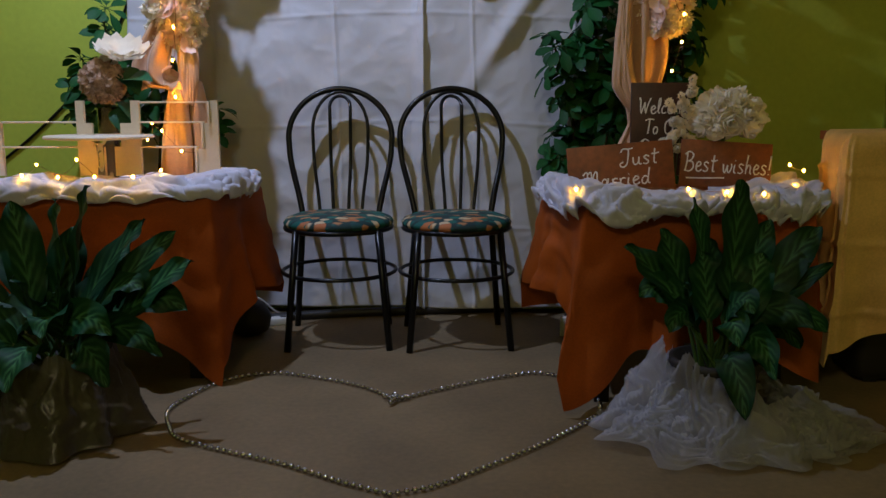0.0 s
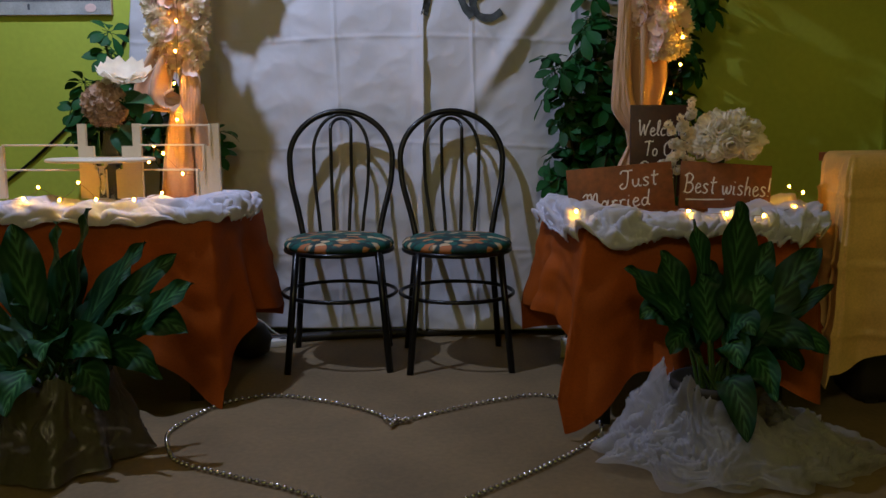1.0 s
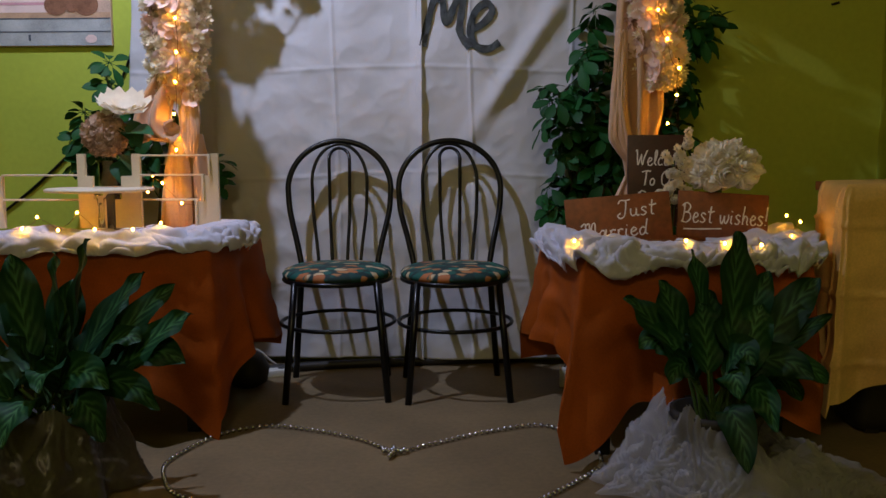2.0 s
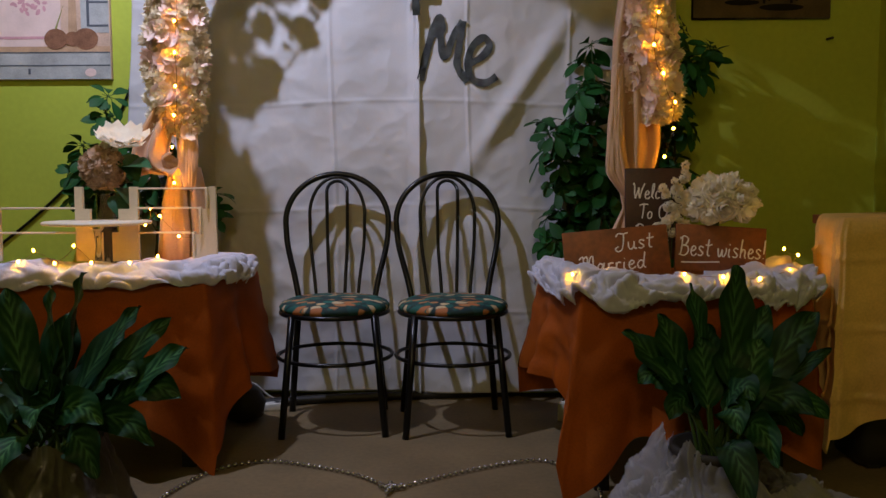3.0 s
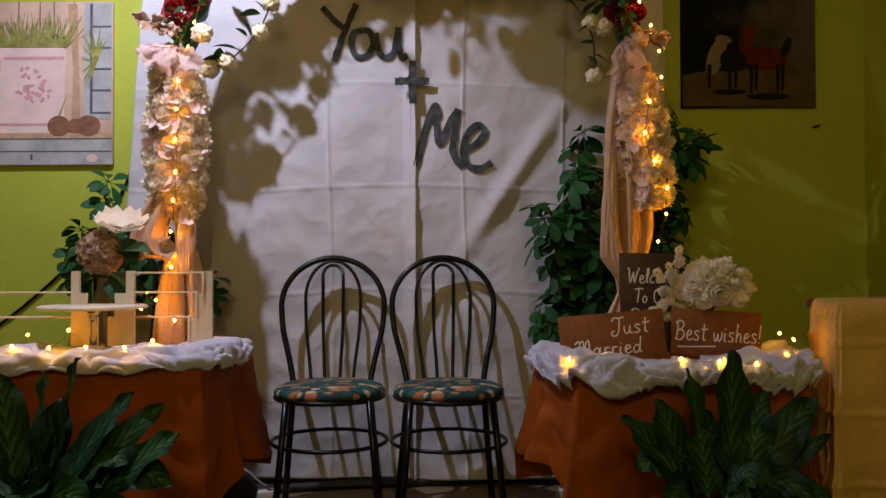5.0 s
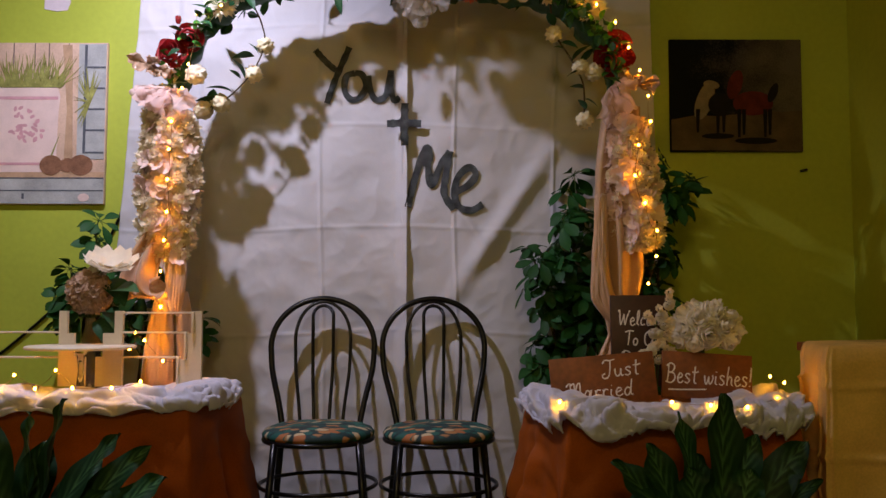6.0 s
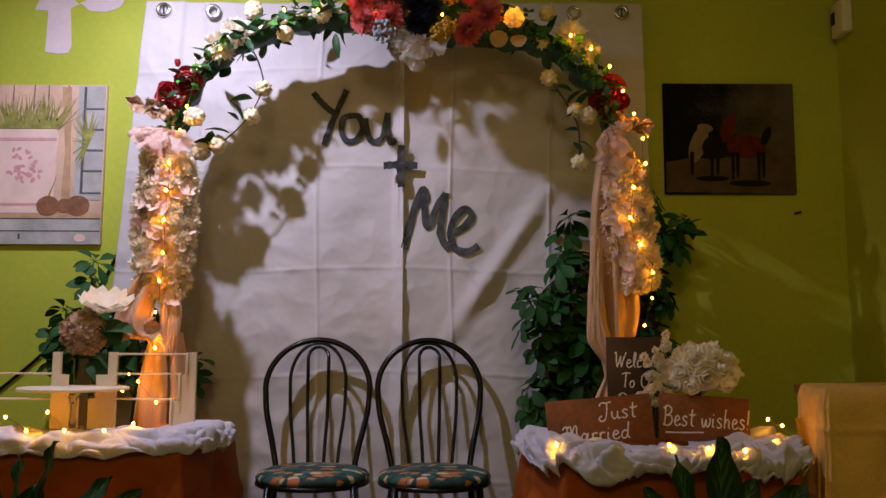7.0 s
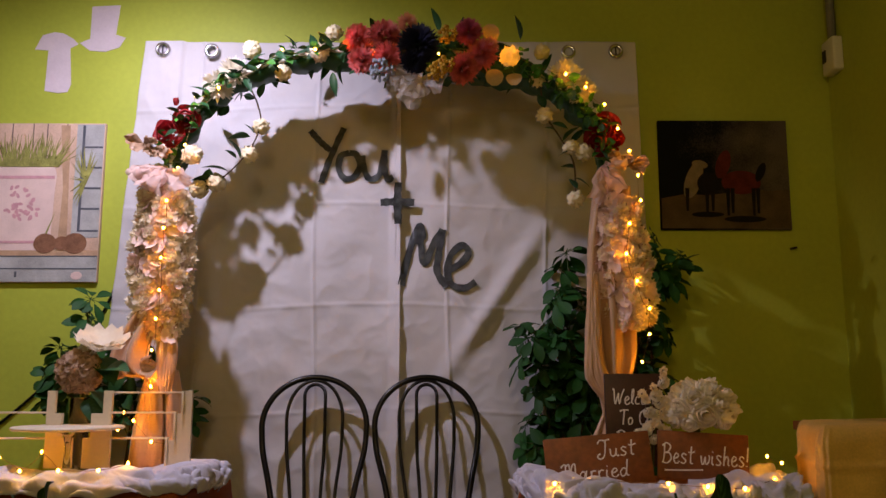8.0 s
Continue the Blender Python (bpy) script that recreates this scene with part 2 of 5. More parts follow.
# ---- the two chairs ----
def floral():
    m = bpy.data.materials.new("leaf_patterned_upholstery")
    m.use_nodes = True
    nt = m.node_tree
    b = nt.nodes["Principled BSDF"]
    tc = nt.nodes.new("ShaderNodeTexCoord")
    mp = nt.nodes.new("ShaderNodeMapping")
    mp.inputs["Scale"].default_value = (25, 44, 10)
    mp.inputs["Rotation"].default_value = (0, 0, 0.4)
    warp = nt.nodes.new("ShaderNodeTexNoise")
    warp.inputs["Scale"].default_value = 9
    mixv = nt.nodes.new("ShaderNodeMixRGB")
    mixv.inputs[0].default_value = 0.06
    nt.links.new(tc.outputs["Object"], warp.inputs["Vector"])
    nt.links.new(tc.outputs["Object"], mixv.inputs[1])
    nt.links.new(warp.outputs["Color"], mixv.inputs[2])
    nt.links.new(mixv.outputs[0], mp.inputs["Vector"])
    v = nt.nodes.new("ShaderNodeTexVoronoi")
    v.inputs["Scale"].default_value = 1.0
    nt.links.new(mp.outputs[0], v.inputs["Vector"])
    ramp = nt.nodes.new("ShaderNodeValToRGB")
    ramp.color_ramp.interpolation = "CONSTANT"
    el = ramp.color_ramp.elements
    el[0].position, el[0].color = 0.0, (0.012, 0.09, 0.075, 1)
    el[1].position, el[1].color = 0.3, (0.38, 0.18, 0.06, 1)
    for pos, c in ((0.48, (0.008, 0.05, 0.05, 1)), (0.62, (0.50, 0.40, 0.24, 1)), (0.78, (0.02, 0.14, 0.11, 1)), (0.9, (0.36, 0.13, 0.04, 1))):
        k = el.new(pos)
        k.color = c
    sep = nt.nodes.new("ShaderNodeSeparateColor")
    nt.links.new(v.outputs["Color"], sep.inputs[0])
    nt.links.new(sep.outputs[0], ramp.inputs[0])
    edge = nt.nodes.new("ShaderNodeMapRange")
    edge.inputs[1].default_value, edge.inputs[2].default_value = 0.50, 0.62
    nt.links.new(v.outputs["Distance"], edge.inputs[0])
    mix = nt.nodes.new("ShaderNodeMixRGB")
    mix.inputs[2].default_value = (0.006, 0.028, 0.03, 1)
    nt.links.new(edge.outputs[0], mix.inputs[0])
    nt.links.new(ramp.outputs[0], mix.inputs[1])
    nt.links.new(mix.outputs[0], b.inputs["Base Color"])
    b.inputs["Roughness"].default_value = 0.75
    return m


FLORAL = floral()


def build_chair():
    c = thing("dining_chair", "black steel hoop-back chair with a leaf-patterned padded seat", "chair", group="pair of chairs before the backdrop")
    prof = [(0.02, 0.425), (0.185, 0.425), (0.200, 0.434), (0.203, 0.446), (0.194, 0.459), (0.165, 0.470), (0.10, 0.477), (0.03, 0.479)]
    part("seat", lathe(prof, 40), FLORAL, c, "padded round seat in a green and tan leaf print")
    ring = [(0.196 * math.cos(a), 0.196 * math.sin(a), 0.424) for a in np.linspace(0, 2 * math.pi, 40, endpoint=False)]
    part("seat_ring", tube(ring, 0.009, 8, closed=True), BLACK, c)
    for sx in (-1, 1):
        for sy in (-1, 1):
            top = Vector((sx * 0.145, sy * 0.135, 0.425))
            foot = Vector((sx * 0.182, sy * 0.187, 0.0))
            part("leg", tube([foot, foot.lerp(top, 0.5), top], 0.0125, 10), BLACK, c)
    rad = 0.210
    hoop = [(rad * math.cos(a), rad * math.sin(a), 0.262) for a in np.linspace(0, 2 * math.pi, 48, endpoint=False)]
    part("stretcher_ring", tube(hoop, 0.0075, 8, closed=True), BLACK, c)

    def hoop_at(w_seat, w, z_mid, z_top, r, y0, y1, name):
        pts = []
        for sgn in (-1, 1):
            lower = smooth_path([(sgn * w_seat, y0, 0.43), (sgn * (w_seat + 0.35 * (w - w_seat)), y0 + 0.25 * (y1 - y0), 0.53),
                                 (sgn * (w_seat + 0.86 * (w - w_seat)), y0 + 0.62 * (y1 - y0), 0.65), (sgn * w, y0 + 0.75 * (y1 - y0), z_mid)], 14)
            arc = [Vector((sgn * w * math.cos(a), y0 + (0.75 + 0.25 * math.sin(a)) * (y1 - y0), z_mid + (z_top - z_mid) * math.sin(a)))
                   for a in np.linspace(0.1, math.pi / 2, 16)]
            pts.append(lower + arc)
        part(name, tube(pts[0] + pts[1][::-1][1:], r, 10), BLACK, c)
    hoop_at(0.142, 0.202, 0.742, 0.930, 0.0115, 0.150, 0.285, "back_hoop")
    hoop_at(0.078, 0.108, 0.770, 0.918, 0.0068, 0.165, 0.282, "inner_hoop")
    hoop_at(0.028, 0.040, 0.860, 0.902, 0.0068, 0.168, 0.280, "inner_hoop")
    return c


chair = build_chair()
chair.matrix_basis = pose(-0.112, -0.462, 0, 0, 0, 5)
copy_thing(chair, pose(0.324, -0.462, 0, 0, 0, 5))


# ---- tables under cloths ----
def skirt_cloth(corner_places, z, drop, tips, fold, seed, n=260, rows=22, flare=0.05, creases=()):
    """A cloth over a table top: the flat of it and a folded skirt; tips: how much lower each corner hangs."""
    bm = bmesh.new()
    corners = [Vector(c) for c in corner_places]
    lengths = [(corners[(i + 1) % 4] - corners[i]).length for i in range(4)]
    total = sum(lengths)
    loops = []
    for k in range(n):
        s = k / n * total
        i = 0
        while s > lengths[i]:
            s -= lengths[i]
            i += 1
        a, b = corners[i], corners[(i + 1) % 4]
        p = a.lerp(b, s / lengths[i])
        d = (b - a).normalized()
        out = Vector((d.y, -d.x))
        near, far = s, lengths[i] - s
        prev = (a - corners[i - 1]).normalized()
        nxt = (corners[(i + 2) % 4] - b).normalized()
        wa, wb = math.exp(-(near / 0.07) ** 2) * 0.5, math.exp(-(far / 0.07) ** 2) * 0.5
        out = (out * (1 - wa - wb) + Vector((prev.y, -prev.x)) * wa + Vector((nxt.y, -nxt.x)) * wb).normalized()
        ca, cb = math.exp(-(near / 0.10) ** 2), math.exp(-(far / 0.10) ** 2)
        low = drop[i] + tips[i] * ca + tips[(i + 1) % 4] * cb
        loops.append((p, out, low, k / n * total, max(ca, cb)))
    grid = []
    for p, out, low, s, corner in loops:
        col = []
        for j in range(rows + 1):
            v = j / rows
            w = fold * (0.15 + v) * v * (math.sin(s * 21 + seed + 1.6 * bumpy(s, 0, 0, 0.4, seed)) + 0.5 * math.sin(s * 39 + 2 * seed))
            o = -0.014 + 0.022 * min(1, v * 14) ** 0.5 + flare * v * (0.6 + 0.35 * corner) + w + 0.010 * bumpy(p.x, p.y, v, 0.12, seed) * min(1, 6 * v) + 0.02 * v * bumpy(p.x, p.y, v * 0.5, 0.3, seed + 2)
            o += sum(0.010 * crease(v * low - c, 0.007) for c in creases) + (0.010 * crease((s + 0.11) % 0.27 - 0.13, 0.006) * min(1, 8 * v) if creases else 0)
            col.append(bm.verts.new((p.x + out.x * o, p.y + out.y * o, z - v * low)))
        grid.append(col)
    for k in range(n):
        a, b = grid[k], grid[(k + 1) % n]
        for j in range(rows):
            bm.faces.new((a[j], a[j + 1], b[j + 1], b[j]))
    bm.faces.new([c[0] for c in grid])
    return bm


def table(name, x0, x1, y0, y1, z, label):
    t = thing(name, label, "table")
    part("table_top", box(x0 + 0.01, x1 - 0.01, y0 + 0.01, y1 - 0.01, z - 0.035, z - 0.004, 0.004), DARKWOOD, t)
    for x in (x0 + 0.06, x1 - 0.06):
        for y in (y0 + 0.06, y1 - 0.06):
            part("leg", box(x - 0.022, x + 0.022, y - 0.022, y + 0.022, 0.0, z - 0.035, 0.003), DARK, t)
    return t


LT = (-1.52, -0.45, -1.00, -0.56, 0.605)
RT = (0.70, 1.32, -1.20, -0.64, 0.595)
GT = (1.58, 2.03, -1.00, -0.55, 0.783)
LT_CLOTH = ((-1.53, -1.01), (-0.43, -1.01), (-0.385, -0.55), (-1.53, -0.55))
RT_CLOTH = ((0.690, -1.23), (1.32, -1.22), (1.45, -0.63), (0.635, -0.63))
GT_CLOTH = ((1.475, -1.06), (2.035, -1.01), (2.035, -0.50), (1.56, -0.68))
table("side_table", *LT, "low table hidden under a burnt orange cloth")
table("side_table", *RT, "low table hidden under a burnt orange cloth")
table("corner_table", *GT, "table hidden under a gold satin cloth")
for corners, top, drop, tips, seed in ((LT_CLOTH, LT[4], (0.42, 0.36, 0.4, 0.4), (0.15, 0.19, 0.03, 0.1), 1.0),
                                       (RT_CLOTH, RT[4], (0.40, 0.36, 0.4, 0.30), (0.18, 0.1, 0.05, 0.06), 2.3)):
    tagged(part("tablecloth", skirt_cloth(corners, top + 0.004, drop, tips, 0.036, seed, flare=0.06), ORANGE),
           "burnt orange satin tablecloth hanging in folds with long corner tips", "tablecloth", "orange tablecloths")
tagged(part("tablecloth", skirt_cloth(GT_CLOTH, GT[4] + 0.004, (0.58, 0.55, 0.6, 0.62), (0.08, 0.02, 0.0, 0.03), 0.024, 4.1, n=520, rows=60, flare=0.02, creases=(0.12, 0.33, 0.54)), GOLD),
       "shiny gold satin tablecloth with fold creases", "tablecloth")

# ---- leaves and flowers ----
def leaf_material(name, dark, pale, share, rough=0.35):
    """Leaf green with a pale midrib and feathered side veins, laid along the blade."""
    m = bpy.data.materials.new(name)
    m.use_nodes = True
    nt = m.node_tree
    b = nt.nodes["Principled BSDF"]
    tc = nt.nodes.new("ShaderNodeTexCoord")
    sep = nt.nodes.new("ShaderNodeSeparateXYZ")
    nt.links.new(tc.outputs["UV"], sep.inputs[0])

    def math_node(op, a, b_=None):
        n = nt.nodes.new("ShaderNodeMath")
        n.operation = op
        for k, v in enumerate((a, b_)):
            if v is None:
                continue
            if isinstance(v, (int, float)):
                n.inputs[k].default_value = v
            else:
                nt.links.new(v, n.inputs[k])
        return n.outputs[0]
    across = math_node("ABSOLUTE", math_node("SUBTRACT", sep.outputs[0], 0.5))
    noise_ = nt.nodes.new("ShaderNodeTexNoise")
    noise_.inputs["Scale"].default_value = 7
    nt.links.new(tc.outputs["UV"], noise_.inputs["Vector"])
    slant = math_node("SUBTRACT", math_node("MULTIPLY", sep.outputs[1], 46.0), math_node("MULTIPLY", across, 30.0))
    wave = math_node("SINE", math_node("ADD", slant, math_node("MULTIPLY", noise_.outputs["Fac"], 5.0)))
    fade = math_node("SUBTRACT", 1.0, math_node("MULTIPLY", across, 2.1))
    amount = math_node("MULTIPLY", math_node("ADD", math_node("MULTIPLY", wave, 0.5), 0.5), fade)
    amount = math_node("MULTIPLY", math_node("POWER", math_node("MAXIMUM", amount, 0.0), 1.5), share)
    amount = math_node("MINIMUM", math_node("ADD", amount, math_node("MULTIPLY", math_node("LESS_THAN", across, 0.02), 0.35 * share)), 1.0)
    mix = nt.nodes.new("ShaderNodeMixRGB")
    mix.inputs[1].default_value, mix.inputs[2].default_value = (*dark, 1), (*pale, 1)
    nt.links.new(amount, mix.inputs[0])
    info = nt.nodes.new("ShaderNodeObjectInfo")
    rng = nt.nodes.new("ShaderNodeMapRange")
    rng.inputs[3].default_value, rng.inputs[4].default_value = 0.7, 1.3
    hsv = nt.nodes.new("ShaderNodeHueSaturation")
    nt.links.new(info.outputs["Random"], rng.inputs[0])
    nt.links.new(rng.outputs[0], hsv.inputs["Value"])
    nt.links.new(mix.outputs[0], hsv.inputs["Color"])
    nt.links.new(hsv.outputs[0], b.inputs["Base Color"])
    b.inputs["Roughness"].default_value = rough
    b.inputs["Specular IOR Level"].default_value = 0.25
    return m


AGLAO = leaf_material("variegated_leaf", (0.006, 0.034, 0.010), (0.060, 0.15, 0.055), 1.0, 0.6)
GREEN = leaf_material("umbrella_plant_leaf", (0.011, 0.062, 0.010), (0.035, 0.12, 0.025), 0.35, 0.6)
ARTLEAF = leaf_material("dark_artificial_leaf", (0.014, 0.065, 0.022), (0.06, 0.14, 0.06), 0.3, 0.5)
LIGHTLEAF = leaf_material("bright_artificial_leaf", (0.05, 0.20, 0.03), (0.12, 0.28, 0.06), 0.3, 0.5)
STALK = material("green_stalk", (0.05, 0.10, 0.025), 0.5)
BARK = material("brown_stem", (0.07, 0.045, 0.022), 0.8)
IVORY = material("ivory_petal_fabric", (0.92, 0.83, 0.56), 0.7, var=0.08, scale=30, per_piece=0.08, thin=0.2)
SNOW = material("white_petal_fabric", (0.90, 0.86, 0.74), 0.7, var=0.05, scale=30, per_piece=0.06, thin=0.35)
BLUSH = material("pale_pink_petal_fabric", (0.90, 0.70, 0.62), 0.7, var=0.10, scale=30, per_piece=0.12, thin=0.22)
PALECREAM = material("cream_petal_fabric", (0.97, 0.86, 0.68), 0.7, var=0.06, scale=30, per_piece=0.08, thin=0.28)
RED = material("dark_red_petal_fabric", (0.30, 0.010, 0.014), 0.65, var=0.3, scale=40, per_piece=0.2, thin=0.25)
CORAL = material("coral_petal_fabric", (0.80, 0.21, 0.20), 0.65, var=0.25, scale=40, per_piece=0.2, thin=0.25)
PLUM = material("plum_pink_petal_fabric", (0.52, 0.10, 0.20), 0.65, var=0.25, scale=40, thin=0.25)
PEACH = material("peach_petal_fabric", (0.82, 0.42, 0.30), 0.65, var=0.2, scale=40, thin=0.25)
NAVY = material("navy_petal_fabric", (0.010, 0.012, 0.045), 0.7, var=0.3, scale=40)
COPPER = material("coppery_satin_ribbon", (0.34, 0.22, 0.14), 0.35, var=0.25, scale=12, bump=0.1)
MUSTARD = material("mustard_yellow_berry", (0.55, 0.33, 0.03), 0.6, var=0.2, scale=40, per_piece=0.2)
SLATE = material("grey_blue_floret", (0.28, 0.33, 0.40), 0.7, var=0.2, scale=40)
BEIGE = material("beige_paper_leaf", (0.46, 0.33, 0.17), 0.6, var=0.15, scale=20)
DUSTY = material("dusty_pink_floret", (0.42, 0.29, 0.20), 0.75, var=0.45, scale=30, per_piece=0.3, thin=0.35)
SATIN = material("champagne_satin", (0.56, 0.35, 0.21), 0.34, var=0.12, scale=5, fine=120, bump=0.1, dist=0.002, sheen=0.2)
CHIFFON = material("blush_chiffon", (0.82, 0.62, 0.56), 0.7, var=0.08, scale=12, alpha=0.72, bump=0.2, thin=0.3)
ORGANZA = material("white_organza", (0.78, 0.74, 0.70), 0.55, var=0.08, scale=14, alpha=0.30, bump=0.3, thin=0.3)
TULLE = material("white_tulle", (0.70, 0.70, 0.76), 0.5, var=0.12, scale=16, fine=300, alpha=0.25, bump=0.4, thin=0.3)
SHEERGREY = material("clear_grey_wrap", (0.050, 0.043, 0.034), 0.35, var=0.4, scale=9, alpha=0.85, bump=0.3)
TERRACOTTA = material("terracotta", (0.26, 0.10, 0.05), 0.8)
SOIL = material("dark_nursery_pot", (0.022, 0.018, 0.015), 0.7)
PLASTIC = material("white_plastic", (0.72, 0.70, 0.64), 0.4, var=0.05)
BULB = glow("warm_fairy_bulb", (1.0, 0.36, 0.015), 180.0)
WIRE = material("thin_copper_wire", (0.25, 0.14, 0.05), 0.4, 0.8)


def mesh_of(bm, name, mat):
    return finish(bm, name, mat)


def blade(length, width, droop=0.25, fold=0.25, n=8, widest=0.45, tip=0.9, bm=None, cross=4):
    """A leaf blade along +x, midrib on the axis."""
    def place(u, v):
        w = width * (math.sin(math.pi * min(1, v ** (math.log(0.5) / math.log(widest)))) ** tip) * 0.5 + 0.0008
        s = (u - 0.5) * 2
        x = length * v * (1 - 0.15 * droop * v)
        return (x, s * w, -droop * length * v * v + abs(s) * w * fold)
    return sheet(cross, n, place, bm)


def rose(radius, rings=((3, 0.36, 1.0), (4, 0.62, 0.85), (5, 0.88, 0.58), (6, 1.08, 0.28)), seed=1):
    """Cupped, uneven, overlapping petals in rings about z, the inner ones closed."""
    rnd = random.Random(seed)
    bm = bmesh.new()
    for k, (count, r, up) in enumerate(rings):
        for i in range(count):
            a0 = 2 * math.pi * (i + 0.5 * (k % 2) + rnd.uniform(-0.22, 0.22)) / count
            spread = 2 * math.pi / count * rnd.uniform(0.95, 1.3)
            lip, grow, ph = rnd.uniform(0.05, 0.28), rnd.uniform(0.9, 1.1), rnd.uniform(0, 6)

            def place(u, v, a0=a0, r=r * grow, up=up * rnd.uniform(0.9, 1.1), spread=spread, lip=lip, ph=ph):
                s = (u - 0.5) * 2
                a = a0 + s * 0.5 * spread * (0.5 + 0.5 * math.sin(math.pi * 0.55 * v))
                bulge = math.sin(math.pi * (0.16 + 0.52 * v))
                rad = radius * r * (bulge + lip * v ** 3 * (1.35 - up) + 0.045 * v * v * math.sin(3.2 * s + ph))
                z = radius * (up * 1.1 * v + 0.12 * v - 0.35 * s * s * v * v - 0.3 * lip * v ** 4 + 0.035 * v * v * math.sin(4 * s + ph))
                return (rad * math.cos(a), rad * math.sin(a), z)
            sheet(5, 4, place, bm)
    return bm


def mum(radius, count=70, width=0.16, seed=2, up=0.15):
    """A ball of narrow petals about z."""
    rnd = random.Random(seed)
    bm = bmesh.new()
    for i in range(count):
        z = 1 - (i + 0.5) / count * (1.25 - up)
        a = i * 2.39996 + rnd.uniform(-0.2, 0.2)
        d = Vector((math.sqrt(max(0, 1 - z * z)) * math.cos(a), math.sqrt(max(0, 1 - z * z)) * math.sin(a), z))
        side = d.cross(Vector((0, 0, 1)))
        side = side.normalized() if side.length > 0.05 else Vector((1, 0, 0))
        ln = radius * rnd.uniform(0.78, 1.04)
        w = radius * width
        pts = [d * ln * 0.25, d * ln * 0.62 + side * w * 0.5 - d.cross(side) * w * 0.1, d * ln, d * ln * 0.62 - side * w * 0.5]
        vs = [bm.verts.new(p) for p in pts]
        mid = bm.verts.new(d * ln * 0.62 + d.cross(side) * w * 0.18)
        for q in range(4):
            bm.faces.new((vs[q], vs[(q + 1) % 4], mid))
    return bm


def blossom(radius, petals=5, seed=3, bm=None, m=None, notch=0.2):
    """A small open flower with broad petals facing +z."""
    rnd = random.Random(seed)
    own = bmesh.new()
    for i in range(petals):
        a = 2 * math.pi * i / petals + rnd.uniform(-0.12, 0.12)
        lift = rnd.uniform(0.15, 0.5)

        def place(u, v, a=a, lift=lift):
            s = (u - 0.5) * 2
            w = radius * 0.48 * math.sin(math.pi * (0.12 + 0.75 * v)) ** 0.8
            r = radius * v * (1 - notch * (1 - abs(s)) * v * 0.4)
            x, y = r, s * w
            return (x * math.cos(a) - y * math.sin(a), x * math.sin(a) + y * math.cos(a), radius * (lift * v * v + 0.16 * s * s * v))
        sheet(2, 3, place, own)
    if bm is None:
        return own
    own.transform(m)
    tmp = bpy.data.meshes.new("tmp")
    own.to_mesh(tmp)
    own.free()
    bm.from_mesh(tmp)
    bpy.data.meshes.remove(tmp)
    return bm


def carnation(radius, seed):
    """A ruffled ball of petals about z."""
    bm = bmesh.new()
    bmesh.ops.create_icosphere(bm, subdivisions=4, radius=1.0)
    for v in bm.verts:
        d = v.co.normalized()
        f = noise.noise(d * 2.6 + Vector((seed, 0, 0))) * 0.22 + abs(noise.noise(d * 8.5 + Vector((0, seed, 0)))) * 0.50
        v.co = Vector((d.x, d.y, d.z * 0.85)) * radius * (0.82 + f)
    return bm


def facing(place, way, size=1.0, spin=0.0):
    q = Vector(way).to_track_quat("Z", "Y").to_matrix().to_4x4()
    return Matrix.Translation(place) @ q @ pose(0, 0, 0, 0, 0, spin) @ Matrix.Diagonal((size, size, size, 1))


def pointing(place, way, size=1.0, roll=0.0):
    q = Vector(way).to_track_quat("X", "Z").to_matrix().to_4x4()
    return Matrix.Translation(place) @ q @ pose(0, 0, 0, roll, 0, 0) @ Matrix.Diagonal((size, size, size, 1))


WHITE_ROSE = [mesh_of(carnation(0.032, k), "white_carnation", IVORY) for k in (1, 4)]
SNOW_ROSE = [mesh_of(rose(0.036, seed=k), "white_rose", SNOW) for k in (2, 7)]
# carnations lit by a bulb: the glow is put into paler cream petals
LIT_ROSE = mesh_of(carnation(0.035, 5), "cream_carnation", PALECREAM)
RED_ROSE = mesh_of(rose(0.046, seed=6), "red_rose", RED)
DAHLIA = mesh_of(mum(0.060, 120, 0.24, 3), "cream_dahlia", SNOW)
CORAL_MUM = mesh_of(mum(0.064, 380, 0.19, 4, 0.1), "coral_chrysanthemum", CORAL)
PLUM_MUM = mesh_of(mum(0.058, 340, 0.19, 5, 0.1), "plum_chrysanthemum", PLUM)
PEACH_MUM = mesh_of(mum(0.050, 200, 0.15, 9, 0.1), "peach_chrysanthemum", PEACH)
NAVY_MUM = mesh_of(mum(0.084, 560, 0.13, 6, 0.05), "navy_chrysanthemum", NAVY)
PINK_BLOSSOM = [mesh_of(blossom(0.029, 5, k), "pink_blossom", BLUSH) for k in (1, 2)]
CREAM_BLOSSOM = [mesh_of(mum(0.033, 26, 0.46, k + 10, 0.35), "cream_blossom", PALECREAM) for k in (1, 2)]
ROUND_LEAF = mesh_of(blade(0.075, 0.045, 0.25, 0.25, 6), "leaf", ARTLEAF)
BRIGHT_LEAF = mesh_of(blade(0.060, 0.040, 0.2, 0.25, 6), "leaf", LIGHTLEAF)
BIG_ARCH_LEAF = mesh_of(blade(0.12, 0.08, 0.25, 0.2, 6), "leaf", ARTLEAF)
LONG_LEAF = mesh_of(blade(0.105, 0.034, 0.3, 0.3, 7), "leaf", ARTLEAF)


# ---- the flower arch ----
# the arch and what hangs on it stand a little further back than drawn
STAND = Vector((0.338, -3.628, 0.915))
BACK = Matrix.Translation(STAND) @ Matrix.Scale(1.015, 4) @ Matrix.Translation(-STAND)
AY = -0.5
ACX, AHW, AZ0, AZ1 = 0.165, 0.825, 1.58, 2.165


